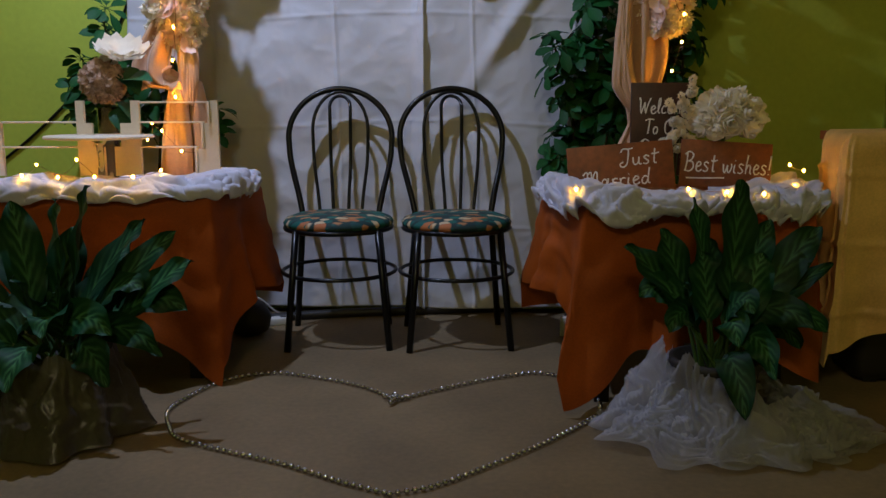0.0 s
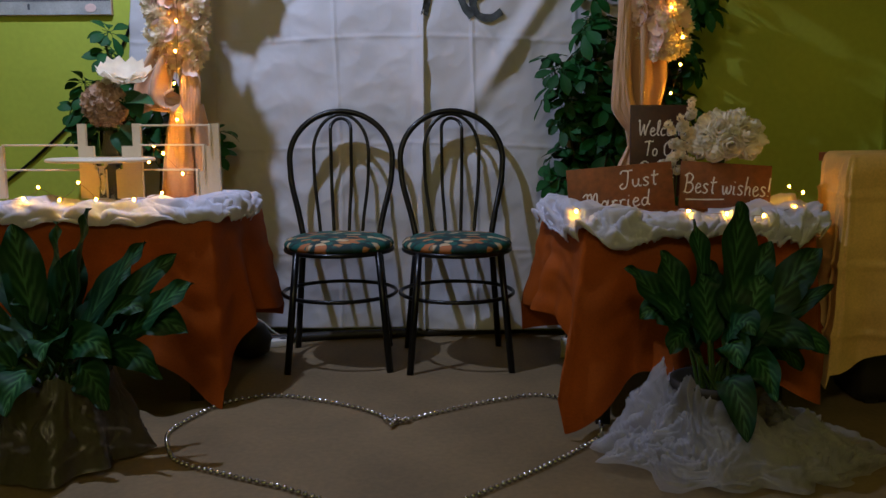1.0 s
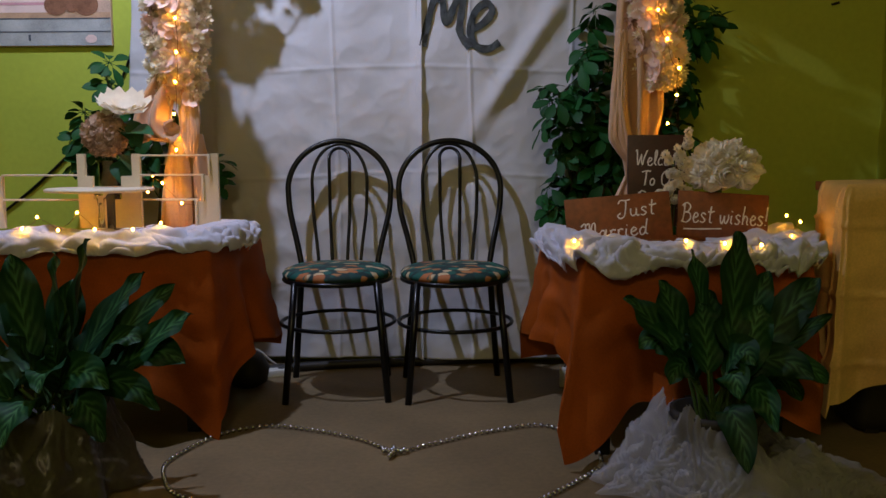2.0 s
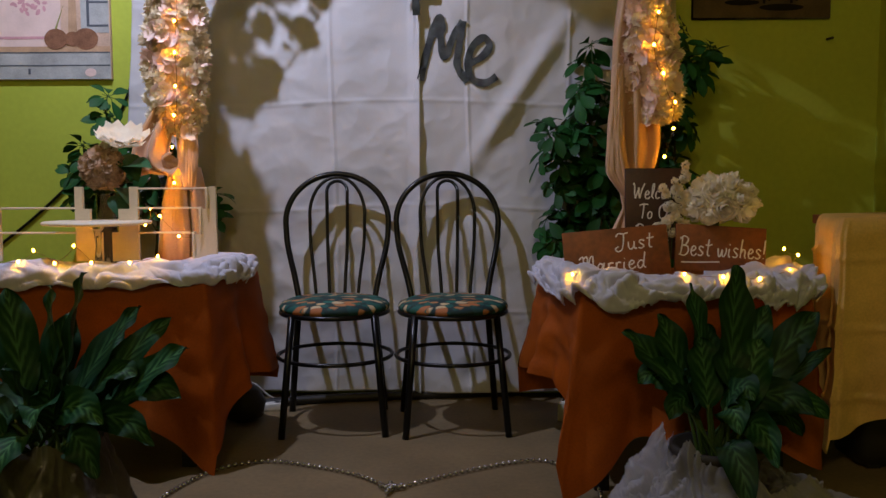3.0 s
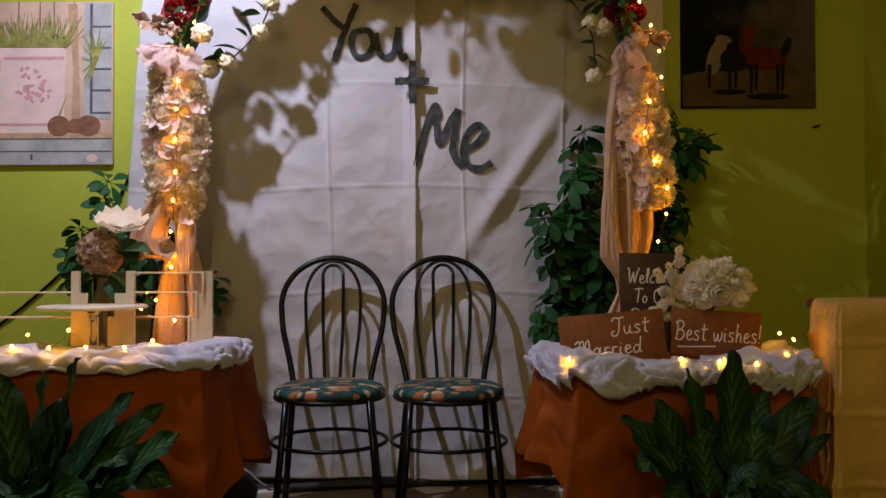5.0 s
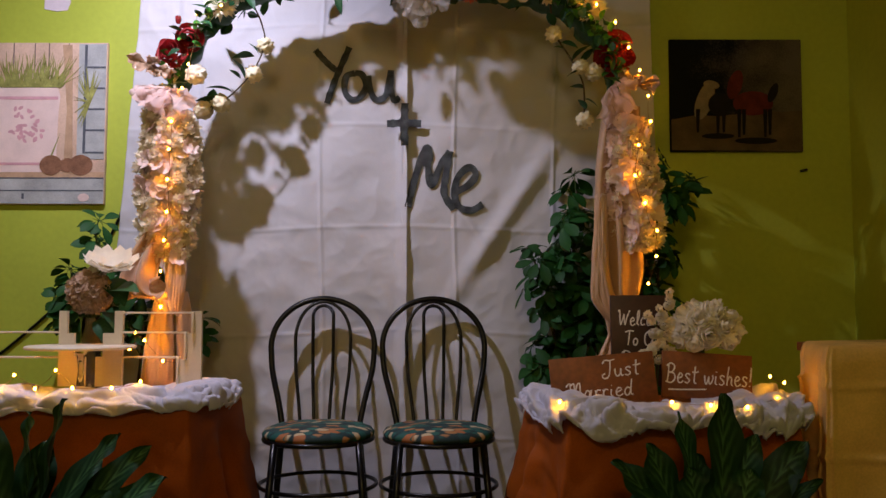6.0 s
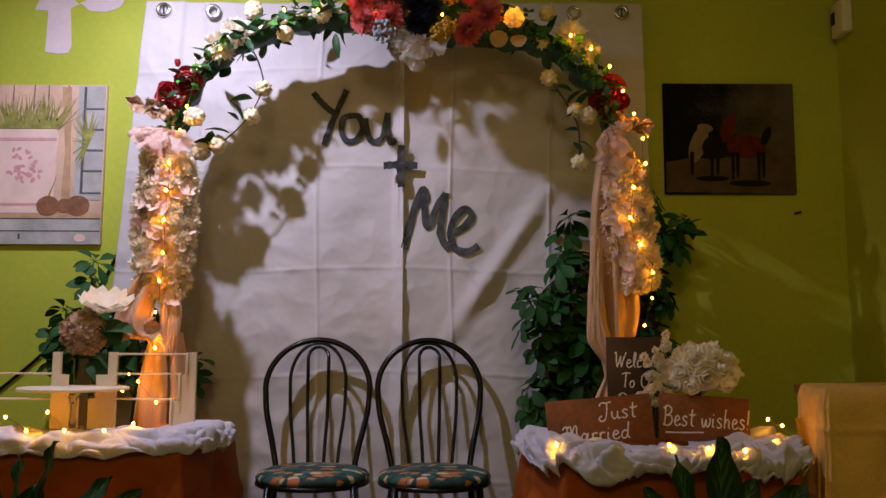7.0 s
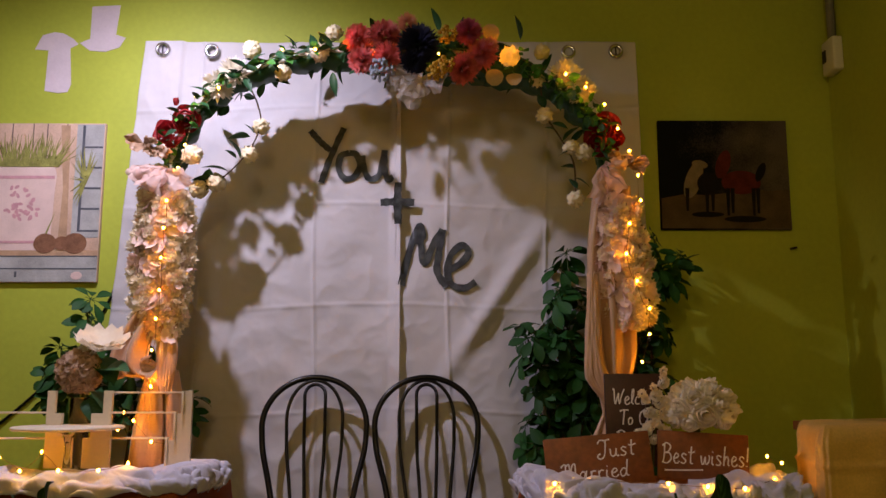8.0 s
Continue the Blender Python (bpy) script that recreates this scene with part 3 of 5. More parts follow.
def arch_at(s):
    """The hoop's place for s from 0 (foot of the bow, west) to 1 (east)."""
    a = math.pi * (1 - s)
    c, q = math.cos(a), 2 / 2.5
    return Vector((ACX + AHW * math.copysign(abs(c) ** q, c), AY, AZ0 + (AZ1 - AZ0) * abs(math.sin(a)) ** q))


arch = thing("flower_arch", "white metal wedding arch trimmed with artificial flowers and leaves", "flower arch", at=BACK)
hoop_points = [(ACX - AHW - 0.01, AY, 0.0135), (ACX - AHW, AY, 0.8)] + [arch_at(k / 40) for k in range(41)] + [(ACX + AHW, AY, 0.8), (ACX + AHW + 0.01, AY, 0.0135)]
part("hoop", tube(hoop_points, 0.011, 8), PLASTIC, arch, "white tubular hoop")
rnd = random.Random(11)
# leaves along the bow, thicker where the bunches sit
for k in range(260):
    s = rnd.uniform(0.02, 0.98)
    p = arch_at(s) + Vector((rnd.gauss(0, 0.016), rnd.gauss(-0.04, 0.025), rnd.gauss(0, 0.018)))
    way = Vector((rnd.uniform(-1, 1), rnd.uniform(-1, 0.25), rnd.uniform(-1, 0.8)))
    me = rnd.choice((ROUND_LEAF, LONG_LEAF, BRIGHT_LEAF, BRIGHT_LEAF, BRIGHT_LEAF))
    part("leaf", me, None, arch, at=pointing(p, way, rnd.uniform(0.45, 0.8), rnd.uniform(-60, 60)))
part("vine_stem", tube([arch_at(k / 60) + Vector((0.012 * math.sin(k * 1.1), -0.012 + 0.006 * math.cos(k), 0.012 * math.cos(k * 0.9))) for k in range(61)], 0.004, 6), STALK, arch)

def core_radius(f):
    mass = math.exp(-((f - 0.58) / 0.16) ** 4)
    return 0.024 + 0.008 * math.sin(f * 47) * math.sin(f * 23 + 1) + 0.032 * mass


# core added for solid shadow: shallow in front view, several times as deep
core_line = [arch_at(0.03 + 0.94 * k / 110) + Vector((0, 0.0, 0.006 * math.sin(k))) for k in range(111)]
core = tube(core_line, core_radius, 14)
for v in core.verts:
    deep = 3.2 * (1 + 0.4 * bumpy(v.co.x, 0, v.co.z, 0.09, 4.0))
    v.co.y = max(AY - 0.01, AY + 0.06 + (v.co.y - AY) * deep)
    v.co += 0.022 * noise.noise_vector(v.co * 22)
part("leafy_core", core, ARTLEAF, arch, "dense dark green foliage core added for a solid arch shadow")
WHITE_ROSES = [(-0.371, -0.530, 2.148), (-0.241, -0.530, 2.071), (-0.053, -0.530, 2.228), (-0.692, -0.530, 1.688), (-0.330, -0.45, 1.877),
               (-0.378, -0.45, 1.763), (-0.482, -0.46, 1.664), (-0.545, -0.47, 1.625), (0.727, -0.530, 2.040), (0.743, -0.530, 2.141),
               (0.746, -0.530, 1.897), (0.828, -0.530, 1.782), (0.890, -0.530, 1.752), (0.855, -0.530, 1.584)]
DAHLIAS = [(-0.482, -0.530, 2.014), (-0.427, -0.530, 2.070), (0.829, -0.530, 2.058), (0.886, -0.530, 1.996)]
RED_ROSES = [(-0.589, -0.540, 1.875), (-0.654, -0.540, 1.825), (0.960, -0.540, 1.844), (0.942, -0.540, 1.797), (0.995, -0.540, 1.808)]
LIT_ROSES = [(-0.114, -0.540, 2.145), (-0.573, -0.540, 1.754), (0.616, -0.540, 2.132)]
CORAL_MUMS = [(0.050, -0.550, 2.186), (0.145, -0.550, 2.205), (0.055, -0.550, 2.110), (0.505, -0.550, 2.130), (0.445, -0.550, 2.070), (0.160, -0.550, 2.115)]


for k in range(80):
    p = arch_at(rnd.uniform(0.66, 0.97)) + Vector((rnd.gauss(0, 0.022), rnd.uniform(-0.07, -0.03), rnd.gauss(-0.005, 0.022)))
    part("leaf", rnd.choice((ROUND_LEAF, BRIGHT_LEAF, BRIGHT_LEAF)), None, arch, at=pointing(p, (rnd.uniform(-1, 1), rnd.uniform(-0.8, 0.1), rnd.uniform(-1, 0.7)), rnd.uniform(0.45, 0.8), rnd.uniform(-60, 60)))


def toward(x=0.0, z=0.0, spread=0.35):
    return Vector((x + rnd.gauss(0, spread), -1, z + rnd.gauss(0, spread)))


def seat(p, way):
    """Sets a flower so that its middle is at p."""
    return Vector(p) - Vector(way).normalized() * 0.02


for places, meshes, size in ((WHITE_ROSES, WHITE_ROSE, 1.0), (DAHLIAS, [DAHLIA], 1.2), (RED_ROSES, [RED_ROSE], 1.05), (LIT_ROSES, [LIT_ROSE], 1.0), (CORAL_MUMS, [CORAL_MUM], 1.0)):
    for p in places:
        way = toward(0, -0.15)
        me = rnd.choice(meshes)
        part(me.name.split(".")[0], me, None, arch, at=facing(seat(p, way), way, size * rnd.uniform(0.9, 1.15), rnd.uniform(0, 360)))
for p, me, size in (((0.460, -0.55, 2.215), PLUM_MUM, 1.0), ((0.225, -0.54, 2.250), PEACH_MUM, 1.0), ((0.27, -0.555, 2.160), NAVY_MUM, 1.05),
                    ((0.255, -0.56, 2.095), NAVY_MUM, 0.7), ((0.54, -0.54, 2.165), PEACH_MUM, 0.8)):
    way = toward(0, -0.1, 0.15)
    part(me.name.split(".")[0], me, None, arch, at=facing(p, way, size, rnd.uniform(0, 360)))
bud = mesh_of(rose(0.022, ((3, 0.3, 1.2), (3, 0.5, 1.1)), 8), "rose_bud", RED)
part("rose_bud", bud, None, arch, "closed red rose bud", at=facing((-0.636, -0.52, 1.935), (0.05, -0.2, 1)))


def berry_spray(radius, count, size, mat, seed):
    r = random.Random(seed)
    bm = bmesh.new()
    for _ in range(count):
        d = Vector((r.gauss(0, 1), r.gauss(0, 1) - 0.6, r.gauss(0, 1))).normalized() * radius * r.uniform(0.5, 1)
        bmesh.ops.create_icosphere(bm, subdivisions=1, radius=size * r.uniform(0.7, 1.2), matrix=Matrix.Translation(d))
    return mesh_of(bm, "berry_spray", mat)


YELLOW = berry_spray(0.04, 42, 0.0085, MUSTARD, 3)
GREYBLUE = berry_spray(0.045, 50, 0.009, SLATE, 4)
for p, me in (((0.382, -0.57, 2.200), YELLOW), ((0.372, -0.57, 2.080), YELLOW), ((0.34, -0.57, 2.055), YELLOW), ((0.135, -0.565, 2.062), GREYBLUE)):
    part("berry_spray", me, None, arch, at=Matrix.Translation(p))
disc = bmesh.new()
sheet(10, 5, lambda u, v: (0.035 * v * math.cos(2 * math.pi * u), 0.035 * v * math.sin(2 * math.pi * u), 0.006 * v * v * math.cos(4 * math.pi * u)), disc)
DISC = mesh_of(disc, "round_leaf", BEIGE)
for p, s in (((0.557, -0.52, 2.050), 1.0), ((0.632, -0.515, 2.046), 0.9), ((0.544, -0.52, 2.225), 1.0)):
    part("round_leaf", DISC, None, arch, "round beige paper leaf", at=facing(p, toward(0.1, 0.1, 0.2), s))
for k in range(26):
    a = rnd.uniform(0, 2 * math.pi)
    p = Vector((0.29 + 0.27 * math.cos(a), -0.50, 2.15 + 0.075 * math.sin(a)))
    part("leaf", LONG_LEAF, None, arch, at=pointing(p, (math.cos(a), -0.5, math.sin(a) * 0.8), rnd.uniform(0.5, 0.95), rnd.uniform(-90, 90)))
for x, z, up in ((0.655, 2.19, 1), (0.35, 2.22, 1.5), (-0.02, 2.09, -1.2), (-0.05, 2.06, -1.0)):
    part("leaf", LONG_LEAF, None, arch, at=pointing((x, -0.54, z), (rnd.uniform(-0.3, 0.3), -0.2, up), 0.9, rnd.uniform(-90, 90)))
# leaves added behind the hoop to fill out the arch's cast shadow
for k in range(120):
    s = rnd.triangular(0.10, 0.92, 0.56)
    p = arch_at(s) + Vector((rnd.gauss(0, 0.02), rnd.uniform(0.02, 0.16), rnd.uniform(-0.03, 0.05)))
    part("leaf", rnd.choice((ROUND_LEAF, LONG_LEAF)), None, arch, at=pointing(p, (rnd.uniform(-1, 1), rnd.uniform(-0.2, 0.6), rnd.uniform(-0.8, 0.6)), rnd.uniform(0.6, 1.0), rnd.uniform(-90, 90)))
# side sprays that hang inside the arch, with a few large leaves each
for pts in (((-0.372, -0.48, 2.025), (-0.345, -0.45, 1.96), (-0.335, -0.44, 1.88), (-0.385, -0.44, 1.77), (-0.480, -0.45, 1.668), (-0.58, -0.47, 1.62)),
            ((0.73, -0.50, 2.04), (0.75, -0.50, 1.91), (0.80, -0.51, 1.82), (0.85, -0.51, 1.72), (0.855, -0.51, 1.60))):
    part("spray_stem", tube(smooth_path(pts, 30), 0.0032, 6), BARK, arch)
for x, z, dx, dz, size in ((-0.355, 1.985, -1.0, 0.45, 0.75), (-0.34, 1.99, 0.25, 1.0, 0.8), (-0.37, 1.835, -1.0, 0.05, 1.0), (-0.355, 1.845, -0.4, 0.7, 0.7), (-0.405, 1.75, -0.3, 1.0, 1.0),
                           (-0.42, 1.75, -0.8, 0.9, 0.7), (-0.45, 1.70, -1.0, 0.35, 1.15), (-0.50, 1.66, -0.9, 0.2, 1.0), (-0.50, 1.66, -0.6, -0.6, 0.7), (-0.53, 1.65, 0.3, 0.9, 0.9),
                           (0.745, 1.93, -0.4, 0.9, 0.8), (0.77, 1.87, 1.0, -0.2, 0.9), (0.79, 1.84, -0.7, 0.3, 0.7), (0.81, 1.80, 0.6, 0.8, 1.0), (0.83, 1.76, -0.8, -0.2, 0.7), (0.85, 1.70, -0.9, 0.2, 0.8),
                           (0.855, 1.66, 0.9, -0.4, 0.9), (0.86, 1.62, -0.5, 0.8, 0.7), (0.90, 1.60, 1.0, 0.1, 0.8)):
    part("leaf", BIG_ARCH_LEAF if size > 0.9 else ROUND_LEAF, None, arch, at=pointing((x, -0.45 if x < 0 else -0.515, z), (dx, -0.35, dz), size * (0.72 if size > 0.9 else 1.0), rnd.uniform(-40, 40)))


def ruffle_bow(name, cx, cy, cz, w, h, seed, lobes, mat, parent, label):
    """Crumpled loops of thin cloth falling from a knot, each loop a part."""
    r = random.Random(seed)
    for k in range(lobes):
        a = math.pi * r.uniform(-0.08, 1.08)
        ln = r.uniform(0.65, 1.1)
        d = Vector((math.cos(a) * w * ln, -0.02 - 0.05 * r.random(), -math.sin(a) * h * ln))
        side = Vector((-d.z, r.uniform(-0.5, 0.5) * w, d.x)).normalized()
        ph = r.uniform(0, 60)

        def place(u, v, d=d, side=side, ph=ph):
            s = (u - 0.5) * 2
            wide = 0.36 * w * (0.2 + 0.8 * math.sin(math.pi * 0.5 * min(1, v * 1.4)))
            p = Vector((cx, cy, cz)) + d * v + side * s * wide
            p.y += -0.35 * w * math.sin(math.pi * v) * 0.5 + 0.10 * w * math.sin(s * 4 + ph)
            q = Vector((p.x + ph, p.y, p.z)) * (1.9 / w)
            return p + (0.05 + 0.30 * v) * w * 0.8 * noise.noise_vector(q) + 0.10 * w * noise.noise_vector(q * 2.7)
        part(name, sheet(14, 12, place), mat, parent, label)


ruffle_bow("bow_loop", 0.285, -0.57, 2.010, 0.130, 0.105, 5, 9, ORGANZA, arch, "sheer white organza bow loop")
ruffle_bow("bow_loop", -0.645, -0.57, 1.675, 0.12, 0.11, 6, 8, CHIFFON, arch, "blush chiffon bow loop")
ruffle_bow("bow_loop", 0.945, -0.56, 1.69, 0.085, 0.13, 9, 6, CHIFFON, arch, "blush chiffon bow loop")
for x, z, seed in ((-0.735, 1.775, 3), (-0.69, 1.765, 8), (1.02, 1.735, 12), (1.05, 1.70, 15)):
    ruffle_bow("ribbon_loop", x, -0.55, z, 0.055, 0.05, seed, 6, COPPER, arch, "coppery satin ribbon loop")


# the middle bunch stands out from the hoop, towards the room
OUT = Matrix.Translation(STAND) @ Matrix.Scale(0.975, 4) @ Matrix.Translation(-STAND)
for ob in arch.children:
    p = ob.matrix_basis.translation
    if -0.02 < p.x < 0.66 and p.z > 2.02 and not ob.name.startswith("leaf"):
        ob.matrix_basis = OUT @ ob.matrix_basis


# ---- satin drapes and blossom garlands on the two posts ----
def pleated(path, widths, folds, depth, seed, n=26, rows=60):
    """A hanging strip of cloth along the path; widths: along it."""
    line = smooth_path(path, rows)

    def place(u, v):
        k = min(rows, int(round(v * rows)))
        p = line[k]
        f = v * (len(widths) - 1)
        i = min(int(f), len(widths) - 2)
        w = widths[i] + (widths[i + 1] - widths[i]) * (f - i)
        s = (u - 0.5) * 2
        ang = s * 2.2
        return (p.x + 0.5 * w * s, p.y - 0.035 * math.cos(ang * 0.7) + depth * math.sin(s * folds + seed + 0.8 * math.sin(v * 3)) * min(1, w / 0.1)
                + 0.006 * bumpy(p.x, s, p.z, 0.08, seed), p.z + 0.004 * math.sin(s * 9))
    return sheet(n, rows, place)


def add_cloth(name, bm, mat, parent, label=""):
    p = part(name, bm, mat, parent, label)
    s = p.modifiers.new("thickness", "SOLIDIFY")
    s.thickness = 0.0025
    return p


left_drape = thing("satin_drape", "champagne satin drape knotted round the arch post", "drape", at=BACK, group="drapes on the arch")
add_cloth("cloth", pleated([(-0.65, -0.53, 1.60), (-0.66, -0.53, 1.3), (-0.655, -0.53, 1.08)], (0.17, 0.16, 0.14), 9, 0.020, 1.0), SATIN, left_drape)
add_cloth("swag", pleated([(-0.69, -0.545, 1.16), (-0.725, -0.575, 1.06), (-0.735, -0.59, 0.985), (-0.705, -0.585, 0.94), (-0.665, -0.575, 0.930)], (0.09, 0.13, 0.15, 0.11, 0.04), 7, 0.024, 2.0), SATIN, left_drape, "full satin swag pulled in at the knot")
add_cloth("swag", pleated([(-0.615, -0.54, 1.16), (-0.612, -0.55, 1.03), (-0.612, -0.555, 0.95), (-0.615, -0.55, 0.87)], (0.06, 0.075, 0.07, 0.05), 4, 0.012, 0.5), SATIN, left_drape)
add_cloth("tail", pleated([(-0.660, -0.57, 0.935), (-0.655, -0.57, 0.87), (-0.662, -0.56, 0.76), (-0.670, -0.555, 0.62)], (0.035, 0.075, 0.10, 0.12), 4, 0.014, 1.0), SATIN, left_drape, "satin tail below the knot")
add_cloth("tail", pleated([(-0.605, -0.53, 0.95), (-0.60, -0.525, 0.85), (-0.595, -0.52, 0.74), (-0.59, -0.52, 0.62)], (0.05, 0.08, 0.09, 0.10), 5, 0.012, 3.0), SATIN, left_drape)
ruffle_bow("swag_loop", -0.705, -0.585, 0.965, 0.075, 0.06, 21, 6, SATIN, left_drape, "gathered satin swag loop")
right_drape = thing("satin_drape", "champagne satin drape gathered low on the arch post", "drape", at=BACK, group="drapes on the arch")
add_cloth("cloth", pleated([(0.985, -0.53, 1.62), (0.965, -0.535, 1.40), (0.965, -0.54, 1.15), (0.965, -0.54, 0.96), (0.955, -0.545, 0.84), (0.93, -0.55, 0.72), (0.915, -0.55, 0.60)],
                           (0.13, 0.15, 0.165, 0.175, 0.12, 0.045, 0.10, 0.15), 7, 0.020, 4.0), SATIN, right_drape)
add_cloth("fold", pleated([(0.90, -0.565, 1.30), (0.895, -0.575, 1.05), (0.905, -0.575, 0.93), (0.945, -0.565, 0.84)], (0.04, 0.06, 0.085, 0.03), 4, 0.012, 1.4), SATIN, right_drape)


def post_garland(name, label, top, bottom, half, count, pink_share, seed):
    g = thing(name, label, "garland", at=BACK, group="blossom garlands on the arch posts")
    r = random.Random(seed)
    top, bottom = Vector(top), Vector(bottom)
    part("garland_stem", tube([top, top.lerp(bottom, 0.5), bottom], 0.006, 6), STALK, g)
    # smooth pale tube added inside so the gaps between blossoms stay bright
    part("petal_filling", tube([top.lerp(bottom, k / 24) for k in range(25)], lambda f: half * (0.42 + 0.2 * math.sin(math.pi * f) + 0.08 * math.sin(31 * f)), 14), BLUSH, g, "pale pink filler tube that brightens the gaps between blossoms")
    for k in range(count):
        f = (k + r.random()) / count
        a = r.uniform(-math.pi, 0.0)
        out = Vector((math.cos(a), math.sin(a) * 0.9, 0))
        reach = half * (0.8 + 0.35 * math.sin(math.pi * f)) * r.uniform(0.55, 1.0)
        p = top.lerp(bottom, f) + out * reach
        pinkness = pink_share(f, out.x)
        me = r.choice(PINK_BLOSSOM if r.random() < pinkness else CREAM_BLOSSOM)
        way = out + Vector((r.gauss(0, 0.35), r.gauss(-0.2, 0.3), r.gauss(0.0, 0.45)))
        part(me.name.split(".")[0], me, None, g, at=facing(p, way, r.uniform(0.85, 1.3), r.uniform(0, 360)))
    return g


post_garland("blossom_garland", "thick garland of pale pink and cream artificial blossoms with fairy lights", (-0.645, -0.53, 1.60), (-0.655, -0.53, 1.07), 0.096, 330,
             lambda f, x: 0.85 - 0.65 * abs(x), 3)
post_garland("blossom_garland", "slender garland of pink and yellowish artificial blossoms with fairy lights", (0.99, -0.545, 1.57), (1.045, -0.545, 1.11), 0.080, 230,
             lambda f, x: 0.85 if x < 0 else 0.4, 7)


# ---- fairy lights ----
ON_GAUZE = Matrix.Translation(STAND) @ Matrix.Scale(0.977, 4) @ Matrix.Translation(-STAND)
bulb_bm = bmesh.new()
bmesh.ops.create_icosphere(bulb_bm, subdivisions=2, radius=0.0042)
BULB_MESH = mesh_of(bulb_bm, "bulb", BULB)


def fairy_lights(points, label, sag=0.02, at=None):
    s = thing("fairy_lights", label, "fairy lights", at=at, group="strings of warm fairy lights")
    line = []
    for a, b in zip(points, points[1:]):
        a, b = Vector(a), Vector(b)
        for k in range(6):
            q = a.lerp(b, k / 6)
            q.z -= sag * math.sin(math.pi * k / 6)
            q.y += 0.02 * math.sin(math.pi * k / 6)
            line.append(q)
    line.append(Vector(points[-1]))
    part("wire", tube(line, 0.0009, 4), WIRE, s)
    for p in points:
        part("bulb", BULB_MESH, None, s, at=Matrix.Translation(p) @ Matrix.Diagonal((1, 1, 1.25, 1)))
    return s


fairy_lights([(-0.614, -0.645, 1.546), (-0.619, -0.65, 1.447), (-0.622, -0.65, 1.341), (-0.622, -0.65, 1.228), (-0.631, -0.645, 1.129), (-0.648, -0.62, 1.022),
              (-0.650, -0.635, 0.925), (-0.638, -0.64, 0.898)], "string of warm fairy lights down a blossom garland", at=BACK)
fairy_lights([(1.039, -0.60, 1.743), (1.068, -0.60, 1.651), (1.075, -0.60, 1.559), (1.021, -0.645, 1.466), (1.007, -0.645, 1.358), (1.041, -0.645, 1.262), (1.083, -0.64, 1.166),
              (1.086, -0.61, 1.078), (1.059, -0.60, 0.982)], "string of warm fairy lights down a blossom garland", at=BACK)
fairy_lights([(-0.593, -0.60, 1.675), (-0.572, -0.60, 1.762), (-0.550, -0.58, 1.953), (-0.458, -0.605, 1.975), (-0.234, -0.58, 2.133), (-0.108, -0.60, 2.125), (0.018, -0.62, 2.147),
              (0.119, -0.62, 2.097), (0.232, -0.65, 2.099), (0.346, -0.62, 2.102), (0.438, -0.62, 2.083), (0.539, -0.60, 2.114), (0.613, -0.60, 2.116), (0.815, -0.60, 2.033),
              (0.887, -0.60, 1.983), (0.954, -0.60, 1.918), (1.000, -0.60, 1.826)], "string of warm fairy lights along the arch flowers", 0.008, BACK)
fairy_lights([(-1.33, -0.92, 0.655), (-1.22, -0.99, 0.650), (-1.017, -0.98, 0.655), (-1.033, -0.85, 0.680), (-0.895, -1.00, 0.652), (-0.903, -0.845, 0.695), (-0.777, -1.01, 0.655), (-0.659, -1.01, 0.655),
              (-0.600, -0.93, 0.668)], "string of warm fairy lights lying on white gauze", 0.004, ON_GAUZE)
fairy_lights([(-0.750, -0.62, 0.752), (-0.738, -0.60, 0.808), (-0.705, -0.60, 0.781), (-0.633, -0.62, 0.711), (-0.498, -0.70, 0.723)], "string of warm fairy lights behind the display stand", 0.01)
fairy_lights([(0.675, -1.12, 0.628), (0.785, -1.04, 0.632), (0.985, -1.17, 0.634), (1.082, -1.21, 0.630), (1.177, -1.23, 0.627), (1.310, -1.10, 0.636),
              (1.430, -0.85, 0.660), (1.423, -0.75, 0.672)], "string of warm fairy lights lying on white gauze", 0.004, ON_GAUZE)


# ---- ruffled gauze along the tables ----
def gauze_runner(line, inward, over, hang, puff, gathers, seed, n=800, rows=44):
    """Gauze laid along a table edge: flat at the back, puffed over the edge, hanging a little in gathers."""
    pts = smooth_path(line, n)

    def place(u, v):
        k = int(round(u * n))
        p = pts[k]
        d = (pts[min(n, k + 2)] - pts[max(0, k - 2)]).normalized()
        out = Vector((d.y, -d.x, 0))
        s, c = u * 2.2, v * 0.45
        g = 0.5 + 0.5 * bumpy(s, 0, 0, 0.16, seed)
        h = hang * (0.25 + 1.35 * g)
        lift = puff * (0.25 + 1.1 * g)
        if v < 0.5:
            q = v / 0.5
            o, z = -inward * (1 - q), 0.008 + lift * math.sin(math.pi * 0.5 * q) ** 2
        else:
            q = (v - 0.5) / 0.5
            o, z = over * math.sin(math.pi * 0.62 * q), 0.008 + lift - (lift + h) * (1 - math.cos(math.pi * 0.5 * q)) ** 0.8
        # billows: round tops parted by sharp creases
        bend = 0.04 * bumpy(s, c, 2, 0.10, seed + 1)
        big = abs(bumpy(s + bend, c + bend, 0, 0.095, seed + 3))
        mid = abs(bumpy(s + 2 * bend, c * 0.6, 5, 0.042, seed + 6))
        small = abs(bumpy(s + bend, c * 0.8 - bend, 9, 0.018, seed + 8))
        puffed = gathers * (0.055 * big + 0.022 * gathers * mid + 0.006 * gathers * small) - 0.012 * gathers
        o += puffed * min(1.0, 2.2 * v * v) * 0.8
        z += puffed * min(1.0, 2.5 * v)
        return p + out * o + Vector((0, 0, z))
    return sheet(n, rows, place)


